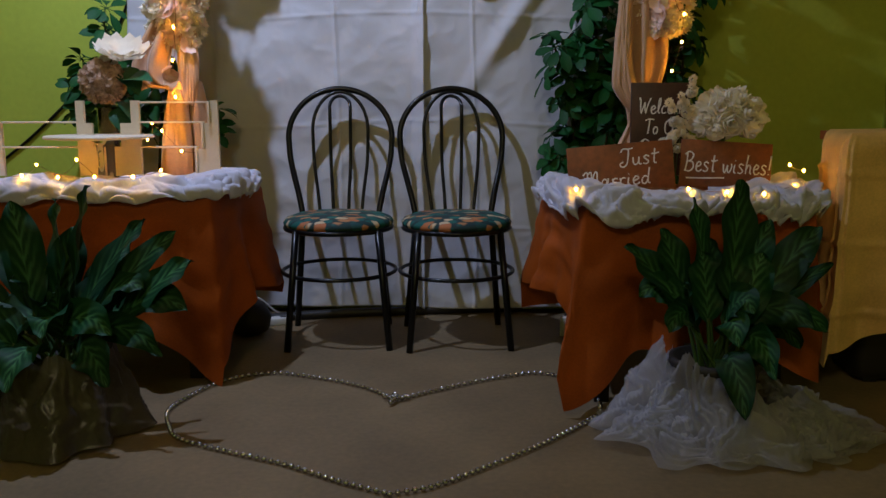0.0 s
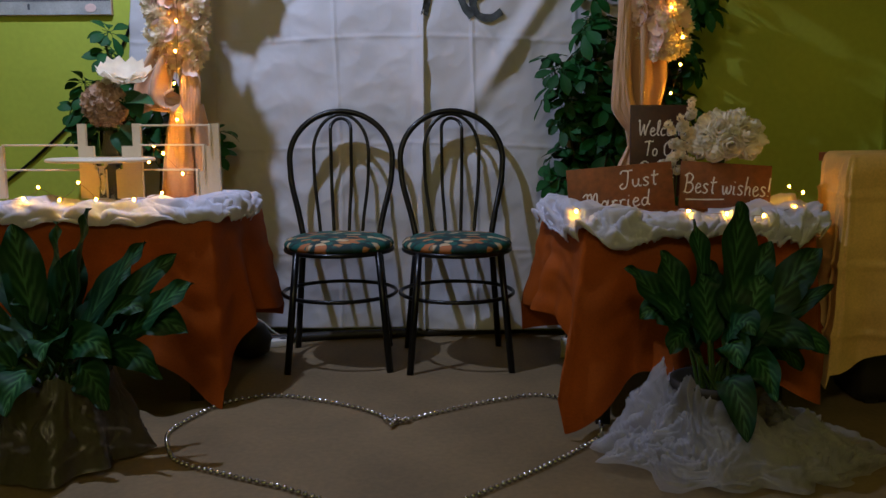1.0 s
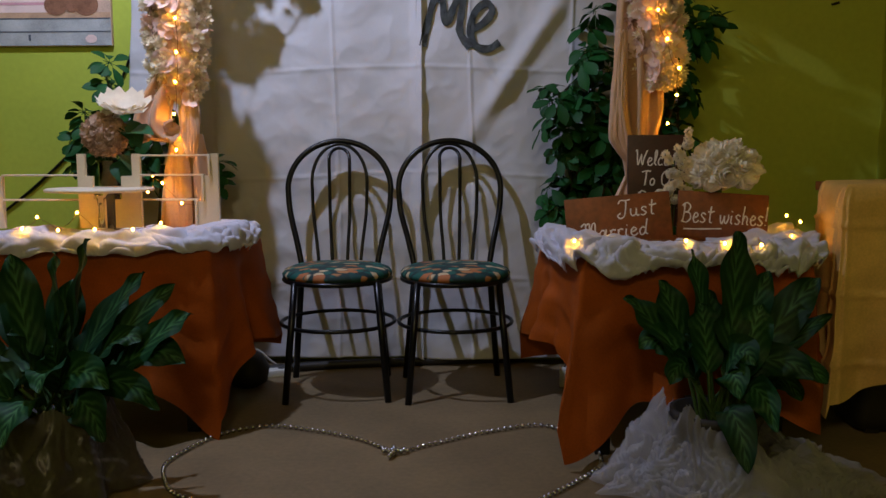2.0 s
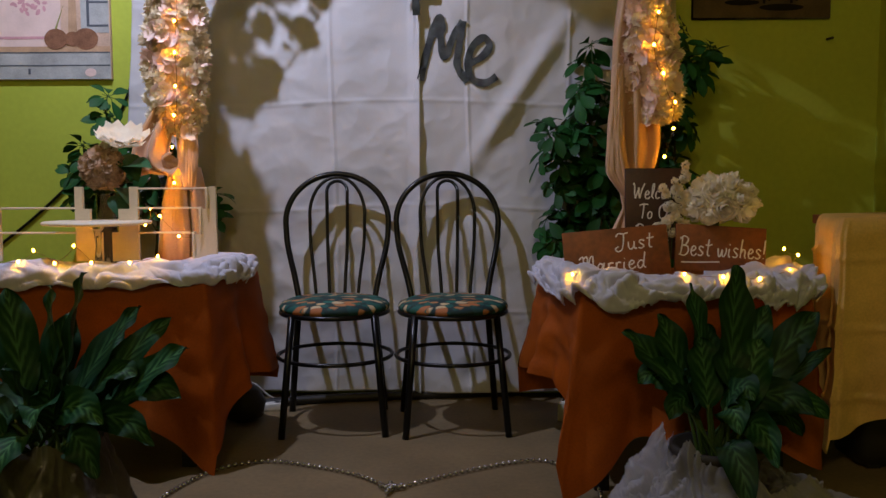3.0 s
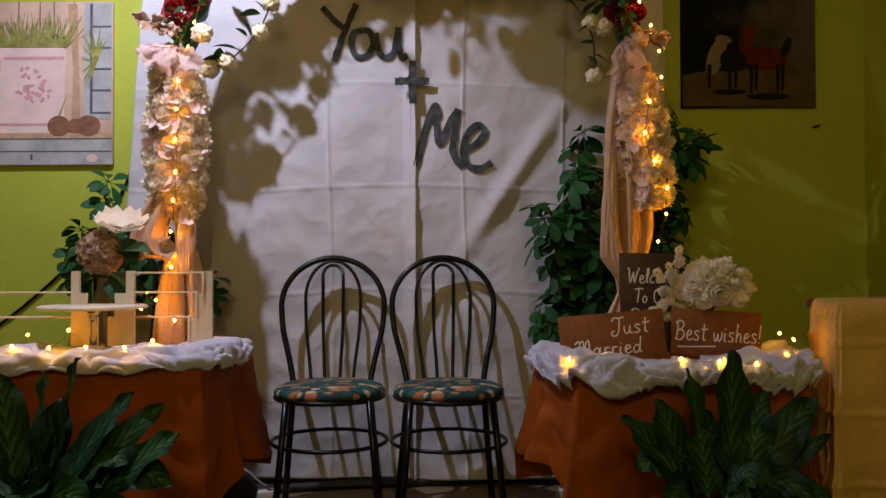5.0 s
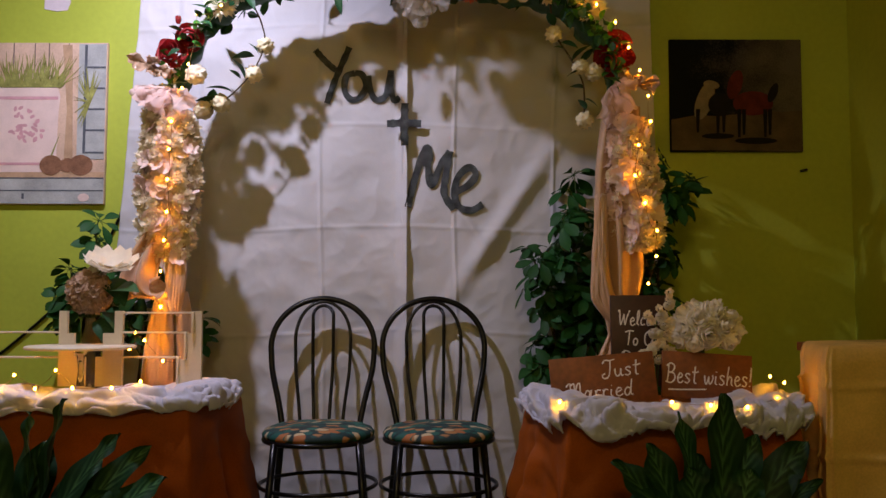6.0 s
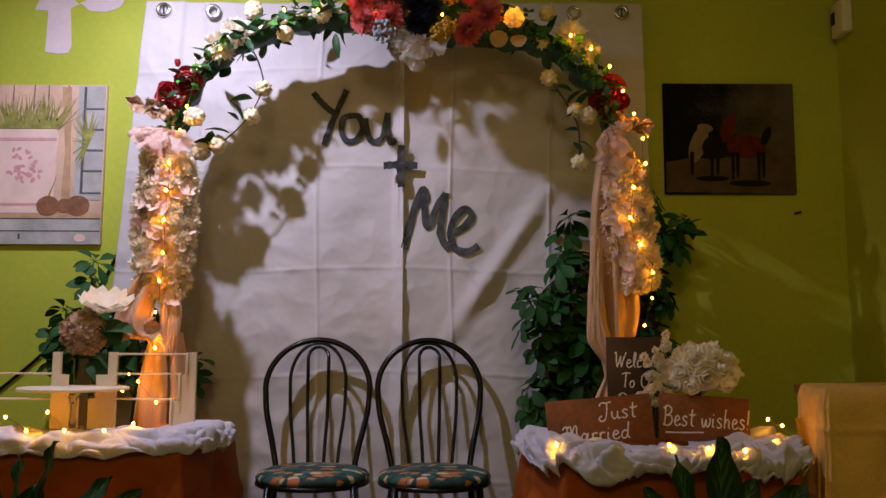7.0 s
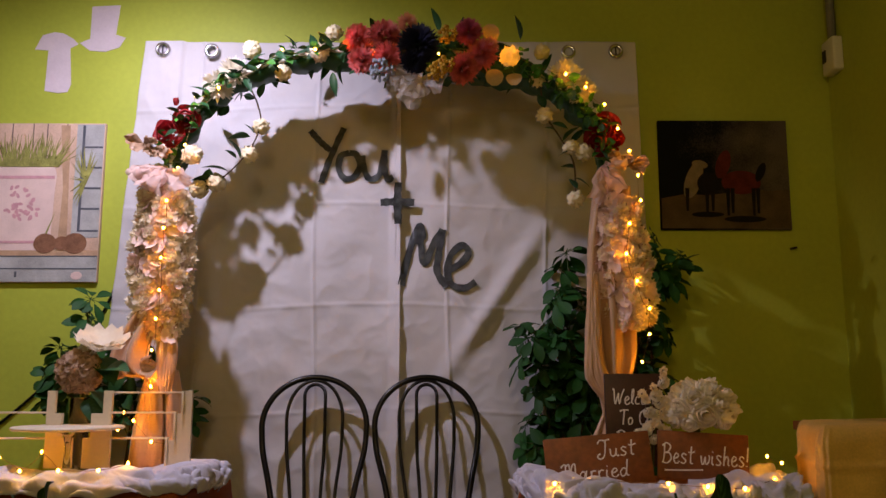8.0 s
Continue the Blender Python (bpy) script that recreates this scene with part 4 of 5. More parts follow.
left_gauze = part("gauze_runner", gauze_runner([(-1.53, -0.98, 0.61), (-1.1, -1.0, 0.61), (-0.8, -1.0, 0.61), (-0.50, -0.985, 0.61), (-0.41, -0.90, 0.612), (-0.39, -0.75, 0.612), (-0.42, -0.60, 0.61)],
                                               0.33, 0.045, 0.036, 0.034, 0.50, 2.0), GAUZE)
tagged(left_gauze, "crumpled white cotton gauze laid over the orange tablecloth", "gauze cloth", "gauze runners")
right_gauze = part("gauze_runner", gauze_runner([(0.645, -0.66, 0.600), (0.655, -0.90, 0.600), (0.69, -1.13, 0.600), (0.76, -1.225, 0.600), (1.0, -1.235, 0.600), (1.16, -1.235, 0.600), (1.275, -1.21, 0.600), (1.335, -1.08, 0.600), (1.44, -0.7, 0.600)],
                                                0.26, 0.050, 0.050, 0.020, 1.0, 6.0), GAUZE)
tagged(right_gauze, "puffed and gathered white gauze along the table edge", "gauze cloth", "gauze runners")
for g in (left_gauze, right_gauze):
    s = g.modifiers.new("thickness", "SOLIDIFY")
    s.thickness = 0.003


# ---- the display on the west table ----
def profile_board(outline, y0, y1):
    bm = bmesh.new()
    front = [bm.verts.new((x, y0, z)) for x, z in outline]
    back = [bm.verts.new((x, y1, z)) for x, z in outline]
    bm.faces.new(front)
    bm.faces.new(back[::-1])
    n = len(outline)
    for i in range(n):
        bm.faces.new((front[i], back[i], back[(i + 1) % n], front[(i + 1) % n]))
    bmesh.ops.recalc_face_normals(bm, faces=bm.faces)
    return bm


stand = thing("display_stand", "cream stepped wooden display stand with thin rails, standing on gauze", "display stand")
for outline in (((-0.916, 0.64), (-0.916, 0.885), (-0.890, 0.885), (-0.890, 0.812), (-0.866, 0.812), (-0.866, 0.735), (-0.830, 0.735), (-0.830, 0.64)),
                ((-0.795, 0.64), (-0.795, 0.735), (-0.772, 0.735), (-0.772, 0.812), (-0.735, 0.812), (-0.735, 0.885), (-0.708, 0.885), (-0.708, 0.64)),
                ((-0.522, 0.64), (-0.522, 0.728), (-0.497, 0.728), (-0.497, 0.812), (-0.474, 0.812), (-0.474, 0.885), (-0.450, 0.885), (-0.450, 0.64)),
                ((-1.22, 0.64), (-1.22, 0.812), (-1.167, 0.812), (-1.167, 0.64))):
    part("stepped_panel", profile_board(outline, -0.80, -0.785), CREAM, stand, smooth=False)
for x0, x1, z in ((-0.708, -0.474, 0.876), (-0.708, -0.497, 0.812), (-0.708, -0.522, 0.731), (-1.167, -0.916, 0.812), (-1.167, -0.916, 0.731)):
    part("rail", box(x0, x1, -0.806, -0.780, z, z + 0.006, 0.001), CREAM, stand)
for x, z0, z1 in ((-0.478, 0.812, 0.882), (-0.501, 0.731, 0.815), (-0.525, 0.64, 0.735)):
    part("rail", box(x - 0.004, x + 0.004, -0.808, -0.800, z0, z1, 0.001), CREAM, stand)

GLASS = bpy.data.materials.new("clear_glass")
GLASS.use_nodes = True
gb = GLASS.node_tree.nodes["Principled BSDF"]
gb.inputs["Transmission Weight"].default_value, gb.inputs["Roughness"].default_value, gb.inputs["IOR"].default_value = 1.0, 0.03, 1.45
gb.inputs["Base Color"].default_value = (0.92, 0.95, 0.90, 1)

cake = thing("cake_stand", "round cream cake plate on a clear glass foot, empty", "cake stand", at=pose(-0.815, -0.865, 0.625))
part("plate", lathe([(0.02, 0.138), (0.145, 0.139), (0.165, 0.141), (0.168, 0.146), (0.163, 0.151), (0.02, 0.149)], 56), CREAM, cake)
part("foot", lathe([(0.05, 0.0), (0.05, 0.006), (0.012, 0.016), (0.009, 0.07), (0.012, 0.12), (0.03, 0.137)], 24), GLASS, cake, "clear glass foot")

vase = thing("flower_vase", "slim clear glass vase holding artificial flowers", "vase", at=pose(-0.852, -0.70, 0.612))
part("glass", lathe([(0.030, 0.0), (0.033, 0.01), (0.033, 0.25), (0.030, 0.25), (0.029, 0.014), (0.004, 0.012)], 24), GLASS, vase)
for k in range(5):
    part("flower_stem", tube(smooth_path([(0.012 * math.cos(k), 0.012 * math.sin(k), 0.016), (0.010 * math.cos(k * 2), 0.01 * math.sin(k * 2), 0.2), (0.03 * math.cos(k * 1.7), 0.02 * math.sin(k), 0.36)], 12), 0.0045, 6), STALK, vase)
head = bmesh.new()
hr = random.Random(4)
for k in range(230):
    zz = 1 - 2 * (k + 0.5) / 230
    a = k * 2.39996
    d = Vector((math.sqrt(1 - zz * zz) * math.cos(a), math.sqrt(1 - zz * zz) * math.sin(a), zz))
    blossom(0.0165 * hr.uniform(0.8, 1.2), 4, k % 7, head, facing(d * 0.064 * hr.uniform(0.9, 1.06), d + Vector((hr.gauss(0, 0.3), hr.gauss(0, 0.3), hr.gauss(0, 0.3)))))
part("hydrangea_head", head, DUSTY, vase, "faded dusty pink hydrangea head", at=pose(0.002, -0.02, 0.335))
lily = blossom(0.092, 7, 5, notch=0.0)
for size, turn, lift in ((0.070, 25, 0.010), (0.040, 50, 0.016)):
    blossom(size, 6, int(turn), lily, pose(0, 0, lift, 6, -5, turn), 0.0)
part("lily", lily, PALECREAM, vase, "large open pinkish white flower", at=facing((0.060, 0.0, 0.415), (0.15, -0.32, 0.9)))
part("lily", mum(0.05, 16, 0.8, 6, 0.3), SNOW, vase, "small white flower", at=facing((0.02, 0.0, 0.395), (-0.3, -0.8, 0.4)))
BIGLEAF = mesh_of(blade(0.13, 0.095, 0.35, 0.2, 8, 0.35), "leaf", ARTLEAF)
for p, way, s in (((0.07, -0.01, 0.34), (0.7, -0.5, 0.25), 1.0), ((0.06, -0.02, 0.27), (0.8, -0.5, -0.5), 0.9), ((0.05, -0.03, 0.25), (0.5, -0.7, -0.9), 0.8), ((0.05, 0.01, 0.38), (0.5, -0.4, -0.3), 1.0), ((-0.06, 0.0, 0.28), (-0.6, -0.5, -0.6), 0.7)):
    part("leaf", BIGLEAF, None, vase, at=pointing(p, way, s, rnd.uniform(-30, 30)))


# ---- boards with painted lettering, and white flowers, on the east table ----
CHALK = material("white_paint_marker", (0.78, 0.74, 0.74), 0.6, var=0.05, bump=0)


# hand-drawn letters: strokes in units of the capital height, then the advance
SCRIPT = {
    "J": ((((0.05, 0.80), (0.18, 1.0), (0.45, 0.97), (0.75, 1.02)), ((0.50, 1.0), (0.50, 0.5), (0.42, 0.02), (0.18, -0.10), (0.04, 0.08), (0.22, 0.22))), 0.72),
    "u": ((((0.02, 0.46), (0.04, 0.15), (0.16, 0.0), (0.32, 0.12), (0.36, 0.46)), ((0.36, 0.46), (0.37, 0.12), (0.46, 0.0), (0.52, 0.06))), 0.54),
    "s": ((((0.36, 0.44), (0.18, 0.52), (0.06, 0.40), (0.20, 0.27), (0.34, 0.14), (0.20, 0.0), (0.02, 0.06)),), 0.44),
    "t": ((((0.18, 0.90), (0.16, 0.4), (0.18, 0.06), (0.32, 0.02)), ((0.0, 0.60), (0.2, 0.58), (0.42, 0.64))), 0.44),
    "M": ((((-0.15, 0.80), (0.0, 0.98), (0.10, 0.85), (0.10, 0.0)), ((0.10, 0.85), (0.28, 0.98), (0.34, 0.6), (0.36, 0.25)), ((0.36, 0.3), (0.48, 0.9), (0.62, 0.95), (0.66, 0.4), (0.74, 0.0))), 0.84),
    "a": ((((0.30, 0.40), (0.16, 0.48), (0.03, 0.26), (0.10, 0.02), (0.24, 0.08), (0.33, 0.38)), ((0.38, 0.52), (0.37, 0.10), (0.50, 0.0))), 0.54),
    "r": ((((0.03, 0.46), (0.06, 0.2), (0.05, 0.0)), ((0.05, 0.25), (0.14, 0.45), (0.32, 0.44))), 0.38),
    "i": ((((0.06, 0.46), (0.05, 0.10), (0.16, 0.0)), ((0.06, 0.66), (0.07, 0.68), (0.08, 0.70))), 0.24),
    "e": ((((0.04, 0.24), (0.22, 0.28), (0.34, 0.40), (0.18, 0.52), (0.04, 0.30), (0.10, 0.04), (0.28, 0.0), (0.42, 0.12)),), 0.44),
    "d": ((((0.36, 0.40), (0.18, 0.48), (0.03, 0.26), (0.12, 0.0), (0.28, 0.06), (0.37, 0.36)), ((0.42, 1.0), (0.38, 0.5), (0.37, 0.12), (0.50, 0.0))), 0.54),
    "B": ((((0.08, 0.98), (0.10, 0.5), (0.06, 0.0)), ((-0.06, 0.86), (0.20, 1.02), (0.48, 0.86), (0.36, 0.58), (0.12, 0.52)), ((0.12, 0.52), (0.46, 0.48), (0.56, 0.20), (0.32, -0.02), (-0.04, 0.04))), 0.66),
    "w": ((((0.0, 0.46), (0.06, 0.10), (0.16, 0.02), (0.28, 0.40)), ((0.28, 0.42), (0.32, 0.08), (0.44, 0.04), (0.56, 0.30), (0.52, 0.50))), 0.64),
    "h": ((((0.10, 1.0), (0.06, 0.5), (0.05, 0.0)), ((0.06, 0.25), (0.20, 0.48), (0.34, 0.36), (0.33, 0.1), (0.42, 0.0))), 0.48),
    "!": ((((0.10, 1.02), (0.09, 0.6), (0.07, 0.26)), ((0.06, 0.06), (0.065, 0.04), (0.07, 0.02))), 0.20),
    "W": ((((-0.06, 0.92), (0.04, 0.98), (0.10, 0.4), (0.18, 0.02)), ((0.18, 0.02), (0.32, 0.45), (0.40, 0.74)), ((0.40, 0.74), (0.44, 0.3), (0.52, 0.02)), ((0.52, 0.02), (0.64, 0.55), (0.82, 1.0))), 0.84),
    "l": ((((0.04, 0.1), (0.20, 0.6), (0.20, 0.98), (0.09, 0.85), (0.08, 0.2), (0.22, 0.0)),), 0.28),
    "c": ((((0.34, 0.42), (0.16, 0.50), (0.03, 0.26), (0.12, 0.02), (0.36, 0.08)),), 0.42),
    "o": ((((0.20, 0.48), (0.04, 0.32), (0.08, 0.04), (0.28, 0.04), (0.34, 0.32), (0.20, 0.48)),), 0.44),
    "m": ((((0.04, 0.46), (0.05, 0.0)), ((0.05, 0.25), (0.18, 0.47), (0.24, 0.0)), ((0.24, 0.25), (0.38, 0.47), (0.44, 0.0))), 0.54),
    "T": ((((-0.04, 0.90), (0.25, 0.98), (0.62, 0.96)), ((0.30, 0.97), (0.28, 0.5), (0.24, 0.0))), 0.56),
    "O": ((((0.35, 0.98), (0.06, 0.7), (0.10, 0.12), (0.38, 0.0), (0.64, 0.35), (0.58, 0.85), (0.35, 0.98)),), 0.74),
    "_": ((((0.0, 0.02), (1.0, 0.06), (2.2, 0.14)),), 2.2),
    " ": ((), 0.30),
}


def lettering(text, size, mat, parent, at, pen=0.0044, wide=1.0):
    bm = bmesh.new()
    x = 0.0
    for ch in text:
        strokes, advance = SCRIPT[ch]
        for points in strokes:
            stroke([(size * wide * (x + a + 0.10 * b), size * b) for a, b in points], pen, 0.0008, bm, 16)
        x += advance + 0.05
    bmesh.ops.recalc_face_normals(bm, faces=bm.faces)
    return part("lettering", bm, mat, parent, "white hand-painted words", at=at, smooth=False)


DEEPWOOD = material("dark_brown_stained_board", (0.045, 0.014, 0.009), 0.5, var=0.4, scale=9, fine=70, bump=0.2)


def board(w, h, at, label, lines, mat=DARKWOOD):
    b = thing("wooden_sign", label, "sign", at=at, group="painted wooden signs")
    part("board", box(-w / 2, w / 2, -0.006, 0.006, 0, h, 0.002), mat, b)
    for text, size, x, z, wide in lines:
        lettering(text, size, CHALK, b, pose(x, -0.0062, z), wide=wide)
    return b


board(0.335, 0.160, pose(0.857, -0.865, 0.588, -8, -5.0, 0), "reddish-brown wooden sign with white words, leaning on the table",
      (("Just", 0.052, -0.005, 0.090, 1.05), ("Married", 0.050, -0.118, 0.028, 1.14)))
board(0.290, 0.150, pose(1.182, -0.845, 0.604, -8, 3.5, 0), "reddish-brown wooden sign with white words and an underline",
      (("Best wishes!", 0.060, -0.132, 0.050, 0.80), ("_", 0.055, -0.125, 0.026, 1.0)))
board(0.19, 0.30, pose(0.99, -0.765, 0.640, -4, 0, 0), "dark brown wooden sign with white words behind smaller signs",
      (("Welcome", 0.050, -0.070, 0.200, 0.85), ("To Our", 0.048, -0.050, 0.135, 0.9), ("B", 0.048, -0.062, 0.068, 1.0)), DEEPWOOD)
bouquet = thing("white_rose_bouquet", "full bouquet of white artificial roses in a small pot", "bouquet", at=pose(1.185, -0.775, 0.60))
part("pot", lathe([(0.035, 0), (0.045, 0.10), (0.048, 0.105), (0.043, 0.105), (0.03, 0.02)], 20), PLASTIC, bouquet)
part("flower_stem", tube([(0, 0, 0.02), (0, -0.01, 0.2)], 0.012, 6), STALK, bouquet)
br = random.Random(9)
for k in range(21):
    zz = 1 - 1.55 * (k + 0.5) / 21
    a = k * 2.39996
    d = Vector((math.sqrt(max(0, 1 - zz * zz)) * math.cos(a), math.sqrt(max(0, 1 - zz * zz)) * math.sin(a), zz))
    p = Vector((0.012, -0.035, 0.225)) + Vector((d.x * 0.105, d.y * 0.07, d.z * 0.082))
    part("white_rose", br.choice(SNOW_ROSE), None, bouquet, at=facing(p - d * 0.02, d + Vector((0, -0.3, 0)), br.uniform(0.9, 1.2), br.uniform(0, 360)))
sprig = thing("blossom_sprig", "thin sprig of small white blossoms before the signs", "flowers", at=pose(1.035, -0.80, 0.60))
for pts in (((0, 0, 0), (-0.005, 0, 0.12), (0.0, 0, 0.25), (0.05, 0.0, 0.345)), ((0, 0, 0.02), (0.01, 0, 0.15), (0.04, 0, 0.27)), ((0, 0, 0.02), (-0.02, 0, 0.1), (-0.03, 0, 0.17))):
    line = smooth_path(pts, 20)
    part("stem", tube(line, 0.0018, 5), STALK, sprig)
    for k in range(9, 21):
        part("blossom", CREAM_BLOSSOM[0] if k % 3 else SNOW_ROSE[0], None, sprig, at=facing(line[k] + Vector((br.gauss(0, 0.014), -0.01, br.gauss(0, 0.008))), (br.gauss(0, 0.5), -1, br.gauss(0, 0.5)), 0.62 if k % 3 else 0.45))


# ---- potted umbrella plants behind the arch posts ----
def whorl(seed, leaves=8, length=0.088):
    r = random.Random(seed)
    bm = bmesh.new()
    for k in range(leaves):
        a = 2 * math.pi * k / leaves + r.uniform(-0.2, 0.2)
        own = blade(length * r.uniform(0.75, 1.15), length * 0.50, r.uniform(0.05, 0.40), 0.2, 6, 0.62, 0.65, cross=2)
        own.transform(pose(0, 0, 0, 0, r.uniform(-5, 30), math.degrees(a)) @ Matrix.Translation((0.025, 0, 0)))
        tmp = bpy.data.meshes.new("tmp")
        own.to_mesh(tmp)
        own.free()
        bm.from_mesh(tmp)
        bpy.data.meshes.remove(tmp)
        c, s = math.cos(a), math.sin(a)
        tube([(0, 0, 0.0), (0.028 * c, 0.028 * s, 0.0)], 0.0015, 4, bm)
    return mesh_of(bm, "leaf_whorl", GREEN)


WHORLS = [whorl(k) for k in range(5)]


def umbrella_plant(at, label, stems, seed):
    """stems: the way of each stem from the pot, then how many whorls, their reach and where on the stem they begin."""
    r = random.Random(seed)
    pl = thing("umbrella_plant", label, "potted plant", at=at, group="potted umbrella plants")
    part("pot", lathe([(0.09, 0), (0.13, 0.20), (0.14, 0.21), (0.14, 0.24), (0.125, 0.24), (0.12, 0.20), (0.01, 0.19)], 28), TERRACOTTA, pl)
    for way, count, half, begin in stems:
        line = smooth_path([(way[0][0] * 0.2, way[0][1] * 0.2, 0.19)] + list(way), 40)
        part("stem", tube(line, lambda f: 0.010 - 0.006 * f, 6), BARK, pl)
        for k in range(count):
            f = begin + (1 - begin) * (k + r.random()) / count if k < count - 1 else 1.0
            base = line[min(40, int(f * 40))]
            a = r.uniform(0, 2 * math.pi)
            reach = half * r.uniform(0.3, 1.0) * (1.0 if f < 0.9 else 0.45)
            tip = base + Vector((math.cos(a) * reach, math.sin(a) * reach * 0.7 - 0.02, r.uniform(0.0, 0.07)))
            part("leaf_stalk", tube(smooth_path([base - Vector((0, 0, 0.05)), base.lerp(tip, 0.6) + Vector((0, 0, 0.015)), tip], 6), 0.0022, 4), STALK, pl)
            lean = Vector((math.cos(a) * 0.8 + r.gauss(0, 0.25), math.sin(a) * 0.5 - 0.5 + r.gauss(0, 0.3), r.uniform(0.5, 1.1)))
            part("leaf_whorl", r.choice(WHORLS), None, pl, at=facing(tip, lean, r.uniform(0.7, 1.12), r.uniform(0, 360)))
    return pl


umbrella_plant(pose(0.98, -0.21, 0), "tall green potted umbrella plant behind the arch",
               ((((-0.05, 0.0, 0.6), (-0.12, 0.0, 1.0), (-0.11, 0.0, 1.36)), 24, 0.12, 0.42), (((-0.12, 0.0, 0.62), (-0.22, -0.02, 0.92), (-0.29, -0.02, 1.10)), 15, 0.085, 0.40),
                (((-0.12, 0.02, 0.50), (-0.19, 0.02, 0.70), (-0.21, 0.0, 0.95)), 15, 0.10, 0.45), (((-0.14, 0.0, 0.45), (-0.25, -0.02, 0.58), (-0.25, -0.02, 0.62)), 3, 0.04, 0.8),
                (((0.08, 0.0, 0.6), (0.16, 0.0, 1.1), (0.19, 0.0, 1.46)), 26, 0.105, 0.42), (((0.14, 0.02, 0.8), (0.22, 0.02, 1.2), (0.33, 0.0, 1.37)), 7, 0.07, 0.8),
                (((0.12, 0.02, 0.5), (0.20, 0.02, 0.8), (0.22, 0.0, 1.22)), 17, 0.085, 0.45), (((0.0, 0.03, 0.5), (0.02, 0.04, 0.8), (0.02, 0.04, 1.15)), 14, 0.12, 0.35)), 5)
umbrella_plant(pose(-0.86, -0.25, 0), "green potted umbrella plant behind the table",
               ((((-0.05, 0.0, 0.6), (-0.11, -0.02, 0.9), (-0.16, -0.02, 1.18)), 14, 0.09, 0.55), (((-0.1, 0.0, 0.6), (-0.20, -0.02, 0.85), (-0.25, -0.02, 1.01)), 8, 0.06, 0.6),
                (((-0.12, 0.0, 0.55), (-0.24, 0.0, 0.75), (-0.28, -0.02, 0.88)), 5, 0.05, 0.7), (((0.0, 0.02, 0.5), (0.02, 0.02, 0.8), (0.0, 0.0, 1.05)), 9, 0.10, 0.45),
                (((0.12, 0.03, 0.5), (0.22, 0.03, 0.70), (0.25, 0.02, 0.84)), 5, 0.045, 0.6)), 8)


# ---- broad-leaved plants on the floor ----
def arc_leaf(base, tip, width, rise, twist):
    """A stalk and a broad pointed blade along an arching line."""
    base, tip = Vector(base), Vector(tip)
    mid = base.lerp(tip, 0.5) + Vector((0, 0, rise))
    line = smooth_path([base, base.lerp(mid, 0.55) + Vector((0, 0, rise * 0.1)), mid, mid.lerp(tip, 0.6) + Vector((0, 0, rise * 0.25)), tip], 30)
    start = 9
    blade_line = line[start:]
    n = len(blade_line) - 1

    def place(u, v):
        k = min(n, int(round(v * n)))
        p = blade_line[k]
        d = (blade_line[min(n, k + 1)] - blade_line[max(0, k - 1)]).normalized()
        side = d.cross(Vector((0, 0, 1)))
        side = side.normalized() if side.length > 0.1 else Vector((1, 0, 0))
        side = Matrix.Rotation(twist - 0.95 * max(-1.0, min(1.0, 2.5 * side.y)), 3, d) @ side
        up = side.cross(d)
        w = width * 0.5 * math.sin(math.pi * min(1.0, max(0.0, v) ** 0.8)) ** 0.75 + 0.001
        s = (u - 0.5) * 2
        return p + side * s * w + up * (abs(s) * w * 0.22 + 0.010 * math.sin(v * 15 + s * 2 + 40 * width) * s * s)
    bm = sheet(6, n, place)
    return bm, line[:start + 2]


def floor_plant(at, label, tips, pot_h, seed, name):
    r = random.Random(seed)
    pl = thing(name, label, "potted plant", at=at, group="broad-leaved plants before the tables")
    part("pot", lathe([(0.08, 0), (0.11, pot_h - 0.03), (0.118, pot_h - 0.02), (0.118, pot_h), (0.105, pot_h), (0.10, pot_h - 0.03), (0.01, pot_h - 0.035)], 28), SOIL, pl)
    for (tx, ty, tz, w) in tips:
        b = Vector((r.gauss(0, 0.025), r.gauss(0, 0.025), pot_h - 0.04))
        bm, stalk = arc_leaf(b, (tx, ty, tz), w, 0.10 if tz < 0.42 else 0.04, r.uniform(-0.35, 0.35))
        leaf = part("leaf", bm, AGLAO, pl)
        part("leaf_stalk", tube(stalk, 0.005, 6), STALK, leaf)
    return pl


floor_plant(pose(-0.72, -1.43, 0), "dark green potted plant with broad pale-veined leaves in a wrapped pot",
            ((0.105, 0.0, 0.67, 0.100), (0.23, 0.05, 0.575, 0.080), (0.36, 0.02, 0.47, 0.096), (0.35, -0.02, 0.345, 0.104), (0.17, -0.12, 0.17, 0.104), (-0.15, -0.05, 0.28, 0.120),
             (-0.10, 0.0, 0.63, 0.104), (-0.22, 0.05, 0.58, 0.104), (-0.33, 0.0, 0.45, 0.112), (0.02, 0.1, 0.55, 0.096), (0.28, 0.14, 0.42, 0.080), (-0.02, -0.25, 0.20, 0.096),
             (-0.22, -0.28, 0.26, 0.104), (0.05, -0.20, 0.32, 0.096), (0.12, 0.08, 0.42, 0.096), (-0.05, -0.12, 0.45, 0.096), (0.18, -0.1, 0.30, 0.096), (-0.30, -0.12, 0.32, 0.104),
             (-0.12, -0.2, 0.14, 0.096), (0.10, -0.06, 0.22, 0.088), (0.30, 0.08, 0.54, 0.072), (0.16, 0.12, 0.50, 0.080), (-0.05, 0.14, 0.62, 0.088), (-0.16, 0.1, 0.48, 0.096),
             (0.30, -0.08, 0.24, 0.080), (0.24, -0.02, 0.40, 0.088), (-0.25, -0.05, 0.18, 0.096), (0.06, -0.14, 0.42, 0.088)), 0.20, 3, "aglaonema_plant")
